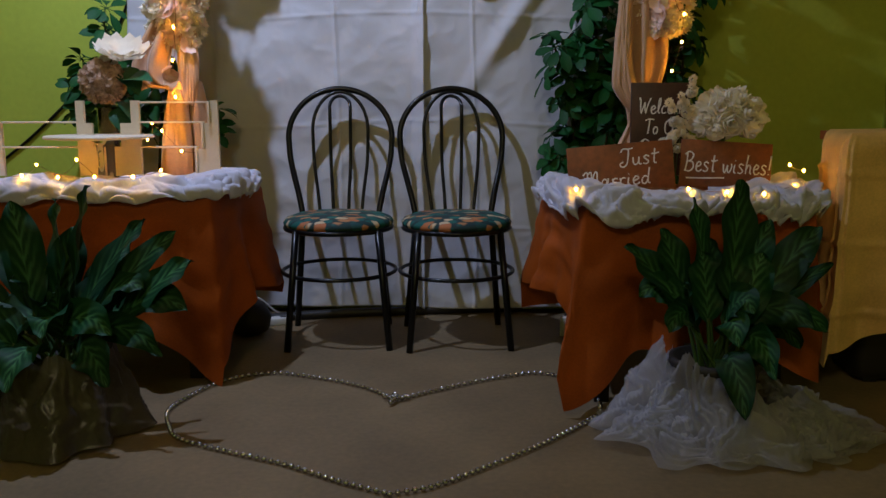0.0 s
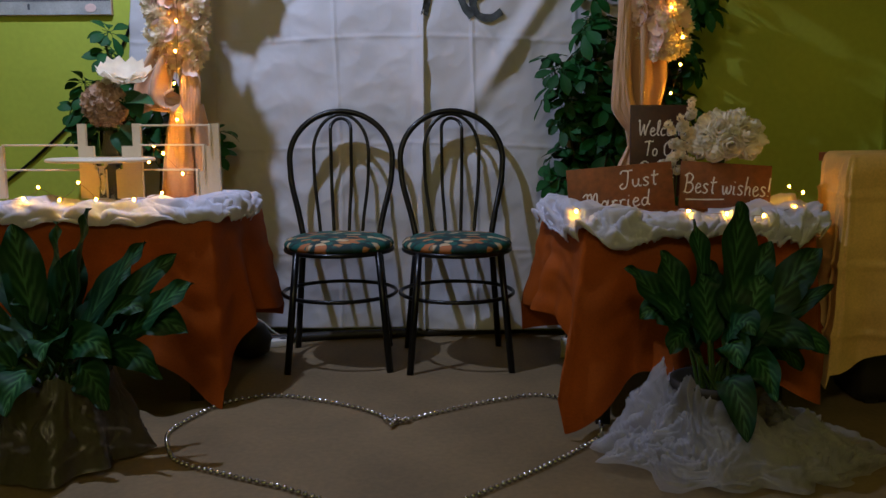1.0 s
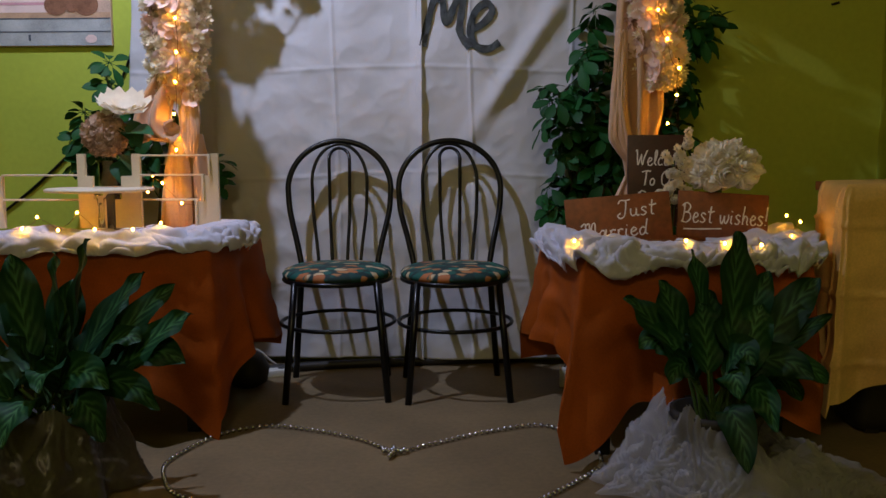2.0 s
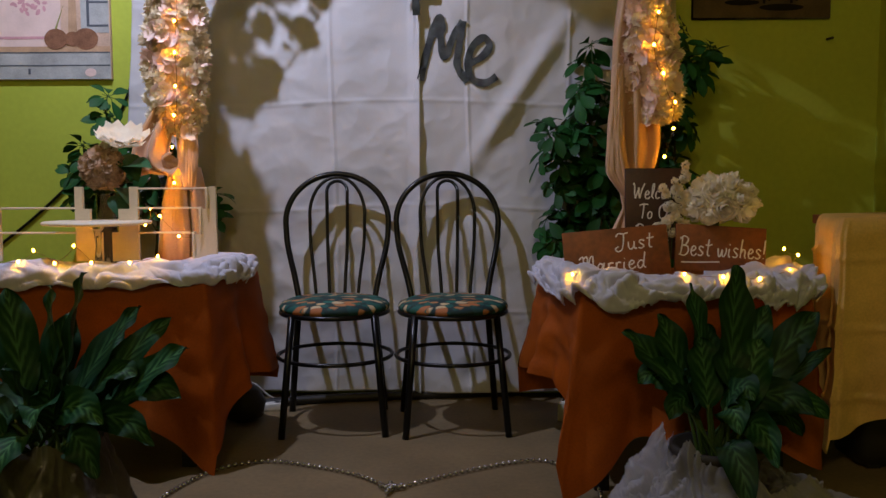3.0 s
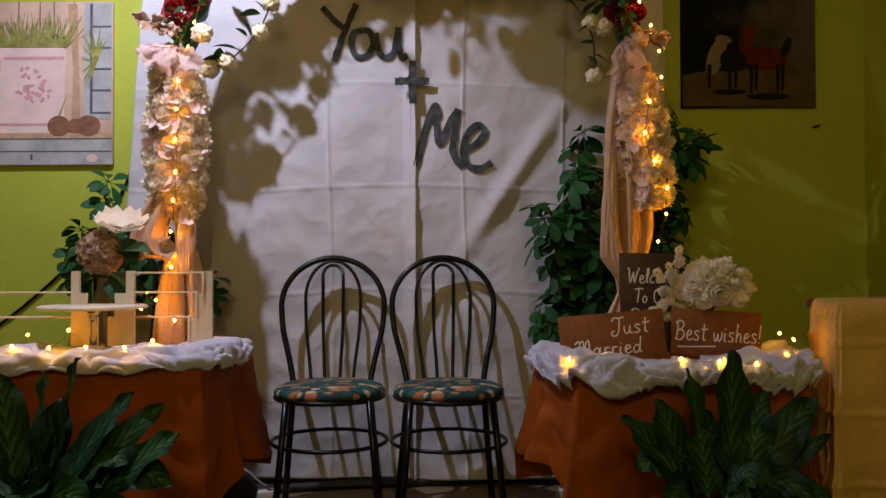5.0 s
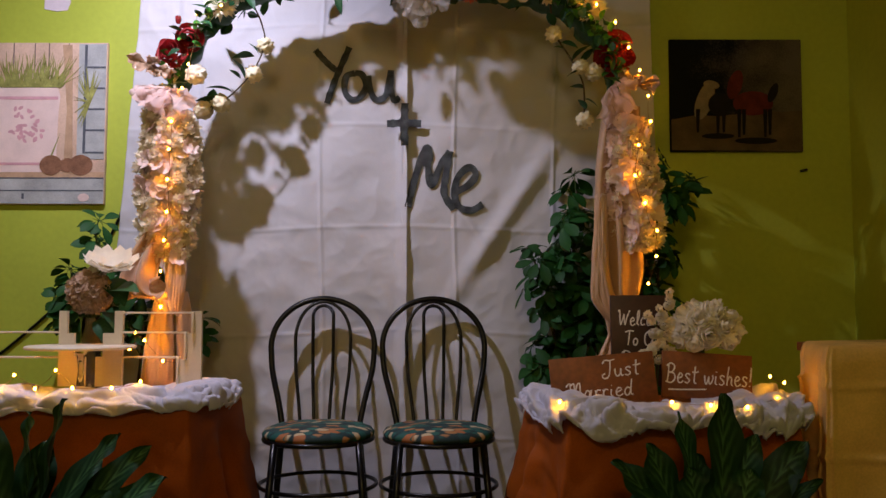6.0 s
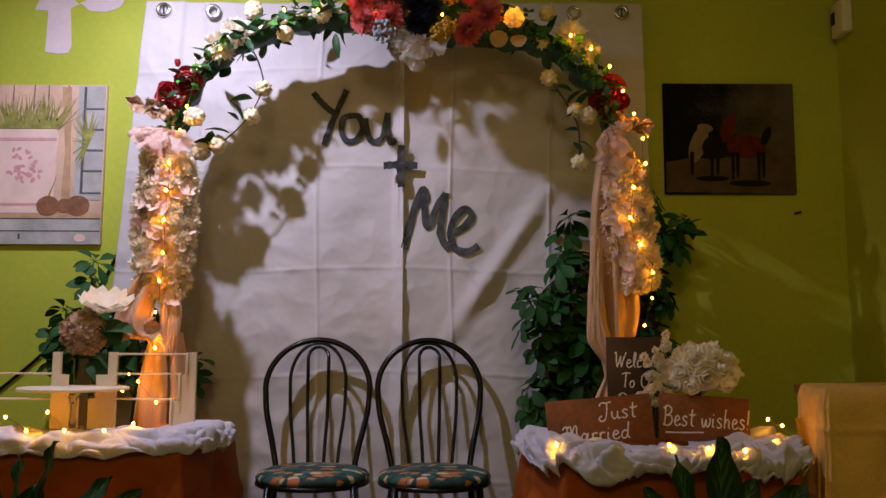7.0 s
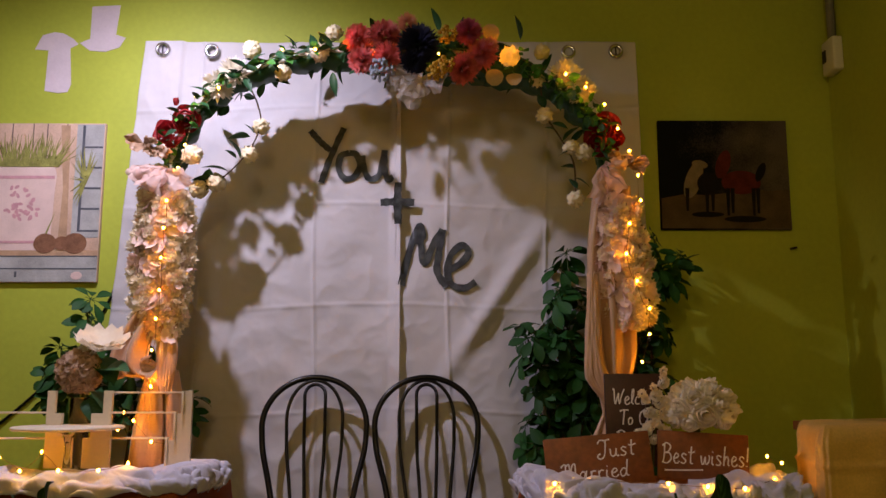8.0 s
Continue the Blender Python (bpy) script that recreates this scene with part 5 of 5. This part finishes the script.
floor_plant(pose(1.01, -1.42, 0), "dark green potted plant with broad leaves in a tulle-wrapped pot",
            ((0.04, 0.0, 0.685, 0.105), (-0.072, 0.02, 0.637, 0.06), (-0.148, 0.03, 0.555, 0.085), (-0.245, 0.0, 0.515, 0.09), (0.263, 0.03, 0.56, 0.10), (0.31, 0.05, 0.458, 0.05),
             (0.287, 0.0, 0.286, 0.075), (0.02, -0.20, 0.12, 0.085), (0.10, -0.16, 0.21, 0.08), (-0.21, -0.02, 0.385, 0.085), (-0.01, 0.08, 0.52, 0.10), (0.19, 0.10, 0.47, 0.10),
             (0.20, -0.12, 0.33, 0.085), (-0.10, -0.04, 0.42, 0.09), (0.10, -0.02, 0.50, 0.10), (-0.14, -0.06, 0.30, 0.08), (0.25, 0.08, 0.38, 0.09), (0.06, -0.10, 0.36, 0.09),
             (-0.12, 0.10, 0.44, 0.09), (0.13, 0.02, 0.58, 0.085), (0.02, -0.12, 0.28, 0.085), (0.22, 0.0, 0.24, 0.07), (-0.05, 0.0, 0.50, 0.09)), 0.22, 6, "aglaonema_plant")


def wrap(r0, z0, r1, seed, frill, squash, rows=44, n=340, crumple=0.4, lean=0.0):
    """Crumpled thin cloth gathered round a pot and spilling on the floor; lean: how much higher it stands to the west."""
    def place(u, v):
        a = 2 * math.pi * u
        c, s = math.cos(a), math.sin(a)
        g = bumpy(c * 2, s * 2, 0, 0.7, seed)
        reach = r1 * (1 + 0.45 * g)
        pleat = math.sin(a * 17 + 6 * bumpy(c * 3, s * 3, v * 1.5, 0.5, seed)) * (0.4 + 0.6 * bumpy(c * 4, s * 4, 1, 0.4, seed + 8))
        q = v ** 0.85
        r = r0 + (reach - r0) * q + frill * v * pleat
        z = z0 * (1 - lean * c) * (1 + 0.45 * crumple * bumpy(c * 2, s * 2, 4, 0.7, seed)) * (1 - q) ** 1.15
        p = Vector((r * c * squash, r * s, z + 0.012 + 0.4 * frill * v * (1 + pleat)))
        twist = a + 0.5 * bumpy(c * 2, s * 2, v * 2, 0.8, seed + 7)
        tc, ts = math.cos(twist), math.sin(twist)
        fold = 0.45 - abs(bumpy(tc * 5, ts * 5, v * 1.3, 0.8, seed + 3)) - 0.8 * abs(bumpy(tc * 13, ts * 13, v * 3.0, 0.8, seed + 5))
        swell = crumple * math.sin(math.pi * min(1.0, 0.15 + 0.85 * v))
        p += Vector((c * 0.5, s * 0.5, 1.0)) * fold * 0.06 * swell
        p += 0.03 * crumple * min(1.0, 2 * v) * noise.noise_vector(p * 8 + Vector((seed, 0, 0)))
        p.z = max(0.004, p.z)
        return p
    return sheet(n, rows, place)


tulle_wrap = thing("pot_wrap", "layers of gathered white tulle round a pot on the floor", "tulle wrap", at=pose(1.06, -1.41, 0.0))
for r0, z0, r1, seed in ((0.13, 0.165, 0.235, 4.0), (0.135, 0.12, 0.215, 14.0), (0.14, 0.07, 0.25, 24.0)):
    part("tulle_layer", wrap(r0, z0, r1, seed, 0.012, 1.42, 44, 320, 0.8, 0.35), TULLE, tulle_wrap)
sheer_wrap = thing("pot_wrap", "crumpled brownish sheer wrap round the pot", "pot wrap", at=pose(-0.74, -1.43, 0.0))
part("sheer_layer", wrap(0.14, 0.24, 0.190, 9.0, 0.0, 1.10, 30, 200, 0.3), SHEERGREY, sheer_wrap)


# ---- the words on the curtain ----
def glitter():
    m = material("silver_grey_glitter", (0.014, 0.017, 0.020), 0.24, 0.3, var=0.4, scale=30, fine=420, bump=1.0, dist=0.006, col2=(0.17, 0.19, 0.195))
    return m


GLITTER = glitter()


def word(x, z, label, letters, width, off=None):
    """letters: strokes in centimetres from (x, z), each letter one part that lies on the cloth."""
    w = thing("glitter_lettering", label, "lettering", at=pose(x, CY, z), group="words on the curtain")
    for k, strokes in enumerate(letters):
        bm = bmesh.new()
        for j, s in enumerate(strokes):
            stroke([(a / 100, b / 100) for a, b in s], width, 0.003 + 0.0008 * j + 0.0004 * k, bm)
        for v in bm.verts:
            if off:
                v.co.y -= off
                continue
            px, pz = x + v.co.x, z + v.co.z
            u = min(1.0, (px + 0.91) / 1.1)
            v.co.y += min(curtain_y(px, pz, u, 1.7, 0.0, True) if px < 0.19 else 0.0, curtain_y(px, pz, 0.5, 5.2, 0.022, False) if px > 0.165 else 0.0) - CY - 0.004
        bmesh.ops.recalc_face_normals(bm, faces=bm.faces)
        part("letter", bm, GLITTER, w, smooth=False)
    return w


word(-0.20, 1.735, "dark silver glitter script reading You", (
    (((0.5, 23.0), (4.5, 18.5), (9.0, 14.5)), ((14.5, 24.5), (11.0, 16.0), (8.0, 8.0), (5.5, 0.5))),
    (((17, 13.5), (13.5, 12), (12.8, 6), (15.5, 2.2), (19.5, 3.5), (21.5, 8), (20, 12.8), (17, 13.5)),),
    (((22.5, 12.5), (23.5, 6), (26, 2.2), (30, 4.5), (32, 14.5)), ((32, 14.5), (32, 7), (33.5, 2), (35.6, 3.0)))), 0.026)
word(0.178, 1.645, "dark silver glitter plus sign", ((((-7, 0), (0, 0.3), (7, 0)),), (((0.3, 8.5), (0, 0), (0.3, -9)),)), 0.031, 0.052)
word(0.19, 1.30, "dark silver glitter script reading Me", (
    (((0.5, 0.5), (2.5, 10), (5.5, 20), (8, 25.0), (9.3, 21), (6.0, 18.5)), ((8, 25), (8.5, 18), (10.0, 9.5), (13.5, 17), (17.5, 23.5)), ((17.5, 23.5), (16.0, 14), (15.3, 6), (19.2, -0.5))),
    (((19.5, 6.5), (25, 9.5), (28.2, 14), (25.5, 17), (21.0, 13), (19.5, 6), (21.5, 0.5), (26.5, -0.8), (31, 1.8)),)), 0.029)


# ---- pictures on the wall ----
def flat_shape(outline, depth, y):
    bm = bmesh.new()
    front = [bm.verts.new((x, y - depth, z)) for x, z in outline]
    back = [bm.verts.new((x, y, z)) for x, z in outline]
    n = len(outline)
    bm.faces.new(front)
    for i in range(n):
        bm.faces.new((front[i], front[(i + 1) % n], back[(i + 1) % n], back[i]))
    bmesh.ops.recalc_face_normals(bm, faces=bm.faces)
    return bm


def oval(cx, cz, rx, rz, n=24, turn=0.0):
    return [(cx + rx * math.cos(a) * math.cos(turn) - rz * math.sin(a) * math.sin(turn), cz + rx * math.cos(a) * math.sin(turn) + rz * math.sin(a) * math.cos(turn))
            for a in np.linspace(0, 2 * math.pi, n, endpoint=False)]


def paint(name, col, var=0.2, scale=25.0, col2=None):
    m = material(name, col, 0.7, var=var, scale=scale, fine=200, bump=0.08, dist=0.001, col2=col2)
    m.node_tree.nodes["Principled BSDF"].inputs["Specular IOR Level"].default_value = 0.12
    return m


P_WOOD, P_PINK, P_ROSE = paint("painted_pink_planks", (0.60, 0.43, 0.32), 0.25, 9), paint("painted_pink_enamel", (0.76, 0.59, 0.54), 0.14, 12), paint("painted_rose", (0.60, 0.33, 0.36))
P_BLUE, P_DARKBLUE, P_GRASS = paint("painted_grey_blue", (0.40, 0.41, 0.40), 0.3, 14), paint("painted_slate", (0.10, 0.11, 0.13)), paint("painted_grass", (0.28, 0.28, 0.08), 0.5)
P_ONION, P_LINE, P_TAN = paint("painted_onion", (0.24, 0.12, 0.07), 0.35), paint("painted_line", (0.16, 0.12, 0.11)), paint("painted_tan", (0.48, 0.32, 0.20), 0.25)
P_MAUVE = paint("painted_mauve", (0.42, 0.25, 0.36), 0.3, 60)

pic = thing("pitcher_picture", "unframed canvas picture of a pink enamel pitcher before a window", "picture", at=pose(-1.09, 0.0, 1.326, 0, 0, 0))
W, HH = -0.62, 0.691
part("canvas", box(W, 0, -0.022, -0.001, 0, HH, 0.002), P_WOOD, pic)
pr = random.Random(2)
L1, L2, L3, L4 = -0.0225, -0.0235, -0.0245, -0.0255


def painted(name, outline, mat, layer):
    step = 0.00006 * (len(pic.children) % 14)
    part(name, flat_shape(outline, 0.0012, layer - step), mat, pic, smooth=False)


def rect(x0, x1, z0, z1):
    return [(x0, z0), (x1, z0), (x1, z1), (x0, z1)]


for x in (-0.50, -0.40, -0.31, -0.25, -0.165):
    painted("plank_line", rect(x, x + 0.004, 0.14, HH - 0.002), P_LINE, L1)
painted("curtain_strip", [(-0.175, 0.14), (-0.135, 0.14), (-0.14, 0.35), (-0.15, HH - 0.01), (-0.19, HH - 0.01), (-0.165, 0.4)], P_TAN, L2)
painted("shutter", rect(-0.12, -0.004, 0.19, HH - 0.006), P_BLUE, L1)
painted("shutter_gap", rect(-0.095, -0.084, 0.215, HH - 0.01), P_DARKBLUE, L2)
for z in (0.215, 0.31, 0.40, 0.49, 0.58):
    painted("shutter_bar", rect(-0.084, -0.006, z, z + 0.008), P_DARKBLUE, L2)
painted("shelf", rect(W + 0.002, -0.002, 0.002, 0.118), P_BLUE, L1)
painted("shelf_edge", rect(W + 0.002, -0.002, 0.112, 0.135), P_TAN, L2)
for z in (0.055, 0.108):
    painted("shelf_line", rect(W + 0.004, -0.003, z, z + 0.005), P_DARKBLUE, L2)
painted("keyhole", rect(-0.345, -0.336, 0.022, 0.045), P_DARKBLUE, L3)
painted("knob", oval(-0.085, 0.028, 0.024, 0.017), P_PINK, L3)
painted("pitcher", [(-0.49, 0.135), (-0.21, 0.135), (-0.205, 0.20), (-0.20, 0.40), (-0.195, 0.46), (-0.205, 0.495), (-0.36, 0.505), (-0.475, 0.50), (-0.505, 0.53), (-0.50, 0.47), (-0.47, 0.44), (-0.485, 0.30)], P_PINK, L2)
painted("pitcher_band", rect(-0.46, -0.203, 0.445, 0.458), P_ROSE, L3)
painted("pitcher_band", rect(-0.485, -0.212, 0.165, 0.176), P_ROSE, L3)
for k in range(34):
    painted("pitcher_flower", oval(-0.335 + pr.gauss(0, 0.028), 0.315 + pr.gauss(0, 0.04), 0.007, 0.012, 8, pr.uniform(0, 3)), P_ROSE, L3)
for k in range(130):
    x0 = -0.485 + 0.29 * k / 129
    lean = (x0 + 0.34) * 0.35 + pr.gauss(0, 0.03)
    top = 0.61 + pr.uniform(-0.05, 0.045)
    painted("grass_blade", [(x0 - 0.005, 0.497), (x0 + 0.005, 0.497), (x0 + lean, top)], P_GRASS, L3 if k % 2 else L4)
for k in range(22):
    a = pr.uniform(0.6, 4.4)
    painted("leaf_blade", [(-0.078, 0.44), (-0.066, 0.43), (-0.075 + 0.13 * math.cos(a) * 0.5, 0.45 + 0.14 * math.sin(a))], P_GRASS, L3)
for cx, r in ((-0.225, 0.042), (-0.10, 0.044), (-0.155, 0.030)):
    painted("onion", oval(cx, 0.165, r * 1.15, r), P_ONION, L4)
painted("onion_top", [(-0.235, 0.19), (-0.225, 0.19), (-0.19, 0.30)], P_GRASS, L4)
for k in range(26):
    painted("lavender", oval(-0.555 + pr.gauss(0, 0.022), 0.40 + pr.gauss(0, 0.05), 0.012, 0.010, 8), P_MAUVE, L4)
painted("jar", [(-0.60, 0.135), (-0.50, 0.135), (-0.495, 0.27), (-0.52, 0.32), (-0.59, 0.32)], P_TAN, L4)



def painted_sky():
    m = paint("painted_night_sky", (0.004, 0.005, 0.005), 0.3, 7.0, (0.12, 0.10, 0.085))
    nt = m.node_tree
    ramp = next(n for n in nt.nodes if n.type == "VALTORGB")
    tc = next(n for n in nt.nodes if n.type == "TEX_COORD")
    old = ramp.inputs[0].links[0].from_socket
    sep = nt.nodes.new("ShaderNodeSeparateXYZ")
    nt.links.new(tc.outputs["Object"], sep.inputs[0])
    side = nt.nodes.new("ShaderNodeMath")
    side.operation = "MULTIPLY_ADD"
    side.inputs[1].default_value, side.inputs[2].default_value = 1.0, -0.38
    nt.links.new(sep.outputs[0], side.inputs[0])
    total = nt.nodes.new("ShaderNodeMath")
    nt.links.new(side.outputs[0], total.inputs[0])
    nt.links.new(old, total.inputs[1])
    nt.links.new(total.outputs[0], ramp.inputs[0])
    return m


P_SKY = painted_sky()
P_EARTH, P_BAY, P_PALE, P_BLACK = paint("painted_earth", (0.10, 0.07, 0.04), 0.35, 14), paint("painted_bay_brown", (0.10, 0.018, 0.012), 0.4), paint("painted_pale_grey", (0.22, 0.18, 0.13), 0.3), paint("painted_black", (0.012, 0.010, 0.010))
pic = thing("dark_picture", "unframed dark canvas picture with brown and pale shapes on open ground", "picture", at=pose(1.30, 0.0, 1.555, 0, 0, 0))
part("canvas", box(0, 0.56, -0.022, -0.001, 0, 0.482, 0.003), P_SKY, pic)
painted("ground", [(0.004, 0.005), (0.556, 0.005), (0.556, 0.175), (0.47, 0.168), (0.40, 0.178), (0.30, 0.16), (0.20, 0.15), (0.11, 0.155), (0.004, 0.135)], P_EARTH, L1)
painted("pale_shape", oval(0.145, 0.215, 0.035, 0.085, 18, -0.35), P_PALE, L2)
painted("pale_shape", oval(0.175, 0.285, 0.035, 0.018, 14, -0.2), P_PALE, L3)
painted("dark_shape", oval(0.21, 0.20, 0.05, 0.05), P_BLACK, L2)
painted("brown_shape", oval(0.35, 0.205, 0.085, 0.052), P_BAY, L3)
painted("brown_shape", oval(0.275, 0.285, 0.03, 0.065, 18, -0.3), P_BAY, L4)
painted("dark_shape", oval(0.435, 0.25, 0.018, 0.045, 14, -0.4), P_BLACK, L4)
for x, l in ((0.29, 0.12), (0.31, 0.11), (0.40, 0.12), (0.42, 0.11), (0.115, 0.10), (0.20, 0.11), (0.225, 0.10)):
    painted("dark_bar", [(x - 0.008, 0.18), (x + 0.010, 0.18), (x + 0.004, 0.18 - l), (x - 0.006, 0.18 - l)], P_BLACK, L3)
painted("ground_shadow", oval(0.20, 0.065, 0.07, 0.012), P_BLACK, L2)
painted("ground_shadow", oval(0.36, 0.045, 0.09, 0.014), P_BLACK, L2)


# ---- bare patches, the meter box and the cables on the walls ----
PATCH = material("bare_white_plaster", (0.66, 0.58, 0.62), 0.75, var=0.08, scale=12)
for outline in (((-1.43, 2.36), (-1.40, 2.425), (-1.35, 2.44), (-1.31, 2.435), (-1.265, 2.41), (-1.24, 2.385), (-1.275, 2.365), (-1.262, 2.20), (-1.275, 2.165), (-1.32, 2.16), (-1.375, 2.17), (-1.37, 2.355)),
                ((-1.19, 2.56), (-1.065, 2.567), (-1.078, 2.43), (-1.035, 2.415), (-1.06, 2.37), (-1.12, 2.35), (-1.19, 2.355), (-1.235, 2.39), (-1.19, 2.41))):
    tagged(part("bare_patch", flat_shape(outline, 0.003, 0.0), PATCH, smooth=False), "bare whitish plaster patch on the green wall", "wall patch", kind="structure")
meter = thing("wall_box", "white plastic wall box with a dark window and conduit above", "electrical box", at=pose(X1, -0.10, 2.30))
part("housing", box(-0.045, 0.0, -0.055, 0.055, -0.075, 0.075, 0.010), PLASTIC, meter)
part("window", box(-0.048, -0.043, 0.012, 0.045, -0.02, 0.035, 0.002), DARK, meter, "small dark window")
part("conduit", tube([(-0.02, 0.0, 0.08), (-0.02, 0.0, 0.70)], 0.018, 10), material("grey_conduit", (0.20, 0.20, 0.18), 0.5), meter, "grey cable conduit")
tagged(part("nail", tube([(1.855, 0.0, 1.475), (1.870, -0.03, 1.477)], 0.005, 6), DARK), "small dark nail in the green wall", "nail")
cable_line = smooth_path([(-1.75, -0.012, 0.50), (-1.61, -0.012, 0.624), (-1.455, -0.012, 0.743), (-1.275, -0.012, 0.906), (-1.12, -0.012, 1.09), (-1.027, -0.012, 1.27), (-0.99, -0.015, 1.40)], 50)
tagged(part("wall_cable", tube(cable_line, 0.006, 8), BLACK), "thick black cable running slantwise on the green wall", "cable")
tagged(part("floor_bar", tube(smooth_path([(-0.47, -0.25, 0.018), (-0.16, -0.16, 0.018), (0.21, -0.10, 0.018), (0.60, -0.045, 0.018)], 30), 0.018, 10), DARK), "thin black bar lying on the floor under the curtain", "bar")


# ---- the heart of beads on the floor ----
BEAD = material("silver_bead", (0.50, 0.50, 0.55), 0.22, 1.0, var=0.15, bump=0)
heart = thing("bead_garland", "string of silver beads laid on the floor as a heart", "bead garland")
left_half = smooth_path([(0.150, -1.173, 0), (0.033, -1.052, 0), (-0.122, -0.967, 0), (-0.278, -0.923, 0), (-0.406, -1.0, 0), (-0.471, -1.14, 0), (-0.496, -1.27, 0), (-0.452, -1.399, 0),
                         (-0.393, -1.485, 0), (-0.253, -1.56, 0), (-0.093, -1.635, 0), (0.059, -1.73, 0), (0.183, -1.795, 0)], 600)
right_half = smooth_path([(0.150, -1.173, 0), (0.28, -1.074, 0), (0.422, -0.979, 0), (0.59, -0.907, 0), (0.682, -0.98, 0), (0.745, -1.102, 0), (0.743, -1.246, 0), (0.694, -1.335, 0),
                          (0.555, -1.497, 0), (0.404, -1.645, 0), (0.284, -1.75, 0), (0.183, -1.795, 0)], 600)
beads = bmesh.new()
bead_r = 0.0074
for half in (left_half, right_half):
    last = None
    for p in half:
        if last is None or (p - last).length >= bead_r * 2.6:
            bmesh.ops.create_uvsphere(beads, u_segments=8, v_segments=5, radius=bead_r, matrix=Matrix.Translation((p.x, p.y, bead_r)))
            last = p
tagged(part("bead_string", beads, BEAD, heart), kind="stuff")
for half in (left_half, right_half):
    part("thread", tube([(q.x, q.y, bead_r) for q in half[::12]], 0.0012, 5), DARK, heart)
for a in (20, 100, 160, 250):
    d = Vector((math.cos(radians(a)), math.sin(radians(a)), 0))
    bm = bmesh.new()
    for k in range(1, 5):
        bmesh.ops.create_uvsphere(bm, u_segments=8, v_segments=5, radius=bead_r, matrix=Matrix.Translation(Vector((0.150, -1.173, bead_r + 0.004 * (k % 2) + 0.004)) + d * 0.0095 * k))
    part("bead_tassel", bm, BEAD, heart, "short bead ends at the knot")


# ---- odds and ends under the tables ----
tagged(part("pouch", lathe([(0.04, 0.0), (0.075, 0.02), (0.085, 0.07), (0.06, 0.12), (0.02, 0.14)], 18), DARK, at=pose(-0.47, -0.42, 0.0)), "dark cloth bag on the floor under the table", "bag")
plug = thing("extension_socket", "white extension socket with a cable under the table", "socket", at=pose(-0.40, -0.28, 0.0, 0, 0, 25))
part("socket_body", box(-0.06, 0.06, -0.022, 0.022, 0.0, 0.03, 0.005), PLASTIC, plug)
part("socket_hole", lathe([(0.014, 0.0295), (0.014, 0.031)], 14), DARK, plug, at=pose(0.03, 0, 0))
part("cord", tube(smooth_path([(-0.06, 0, 0.012), (-0.13, 0.03, 0.012), (-0.12, 0.09, 0.05), (-0.05, 0.12, 0.09), (0.02, 0.13, 0.03), (0.05, 0.14, 0.008)], 30), 0.004, 6), PLASTIC, plug)
sock = thing("extension_socket", "small white plug with a dark cord behind the table", "socket", at=pose(0.735, -0.42, 0.0, 0, 0, -10))
part("socket_body", box(-0.016, 0.016, -0.02, 0.02, 0.0, 0.075, 0.005), PLASTIC, sock)
part("cord", tube(smooth_path([(0.0, 0, 0.07), (0.03, 0.02, 0.13), (0.07, 0.02, 0.09), (0.10, 0.03, 0.006)], 20), 0.004, 6), DARK, sock)
# black block with a handle, added to darken the space under the gold table
bag = thing("storage_bag", "added black block filling the dark space under the gold-covered table", "bag", at=pose(1.78, -0.86, 0.0))
part("body", box(-0.19, 0.19, -0.11, 0.11, 0.0, 0.30, 0.04), DARK, bag)
part("carry_handle", tube(smooth_path([(-0.08, -0.11, 0.24), (-0.06, -0.13, 0.33), (0.06, -0.13, 0.33), (0.08, -0.11, 0.24)], 16), 0.009, 8), BLACK, bag)
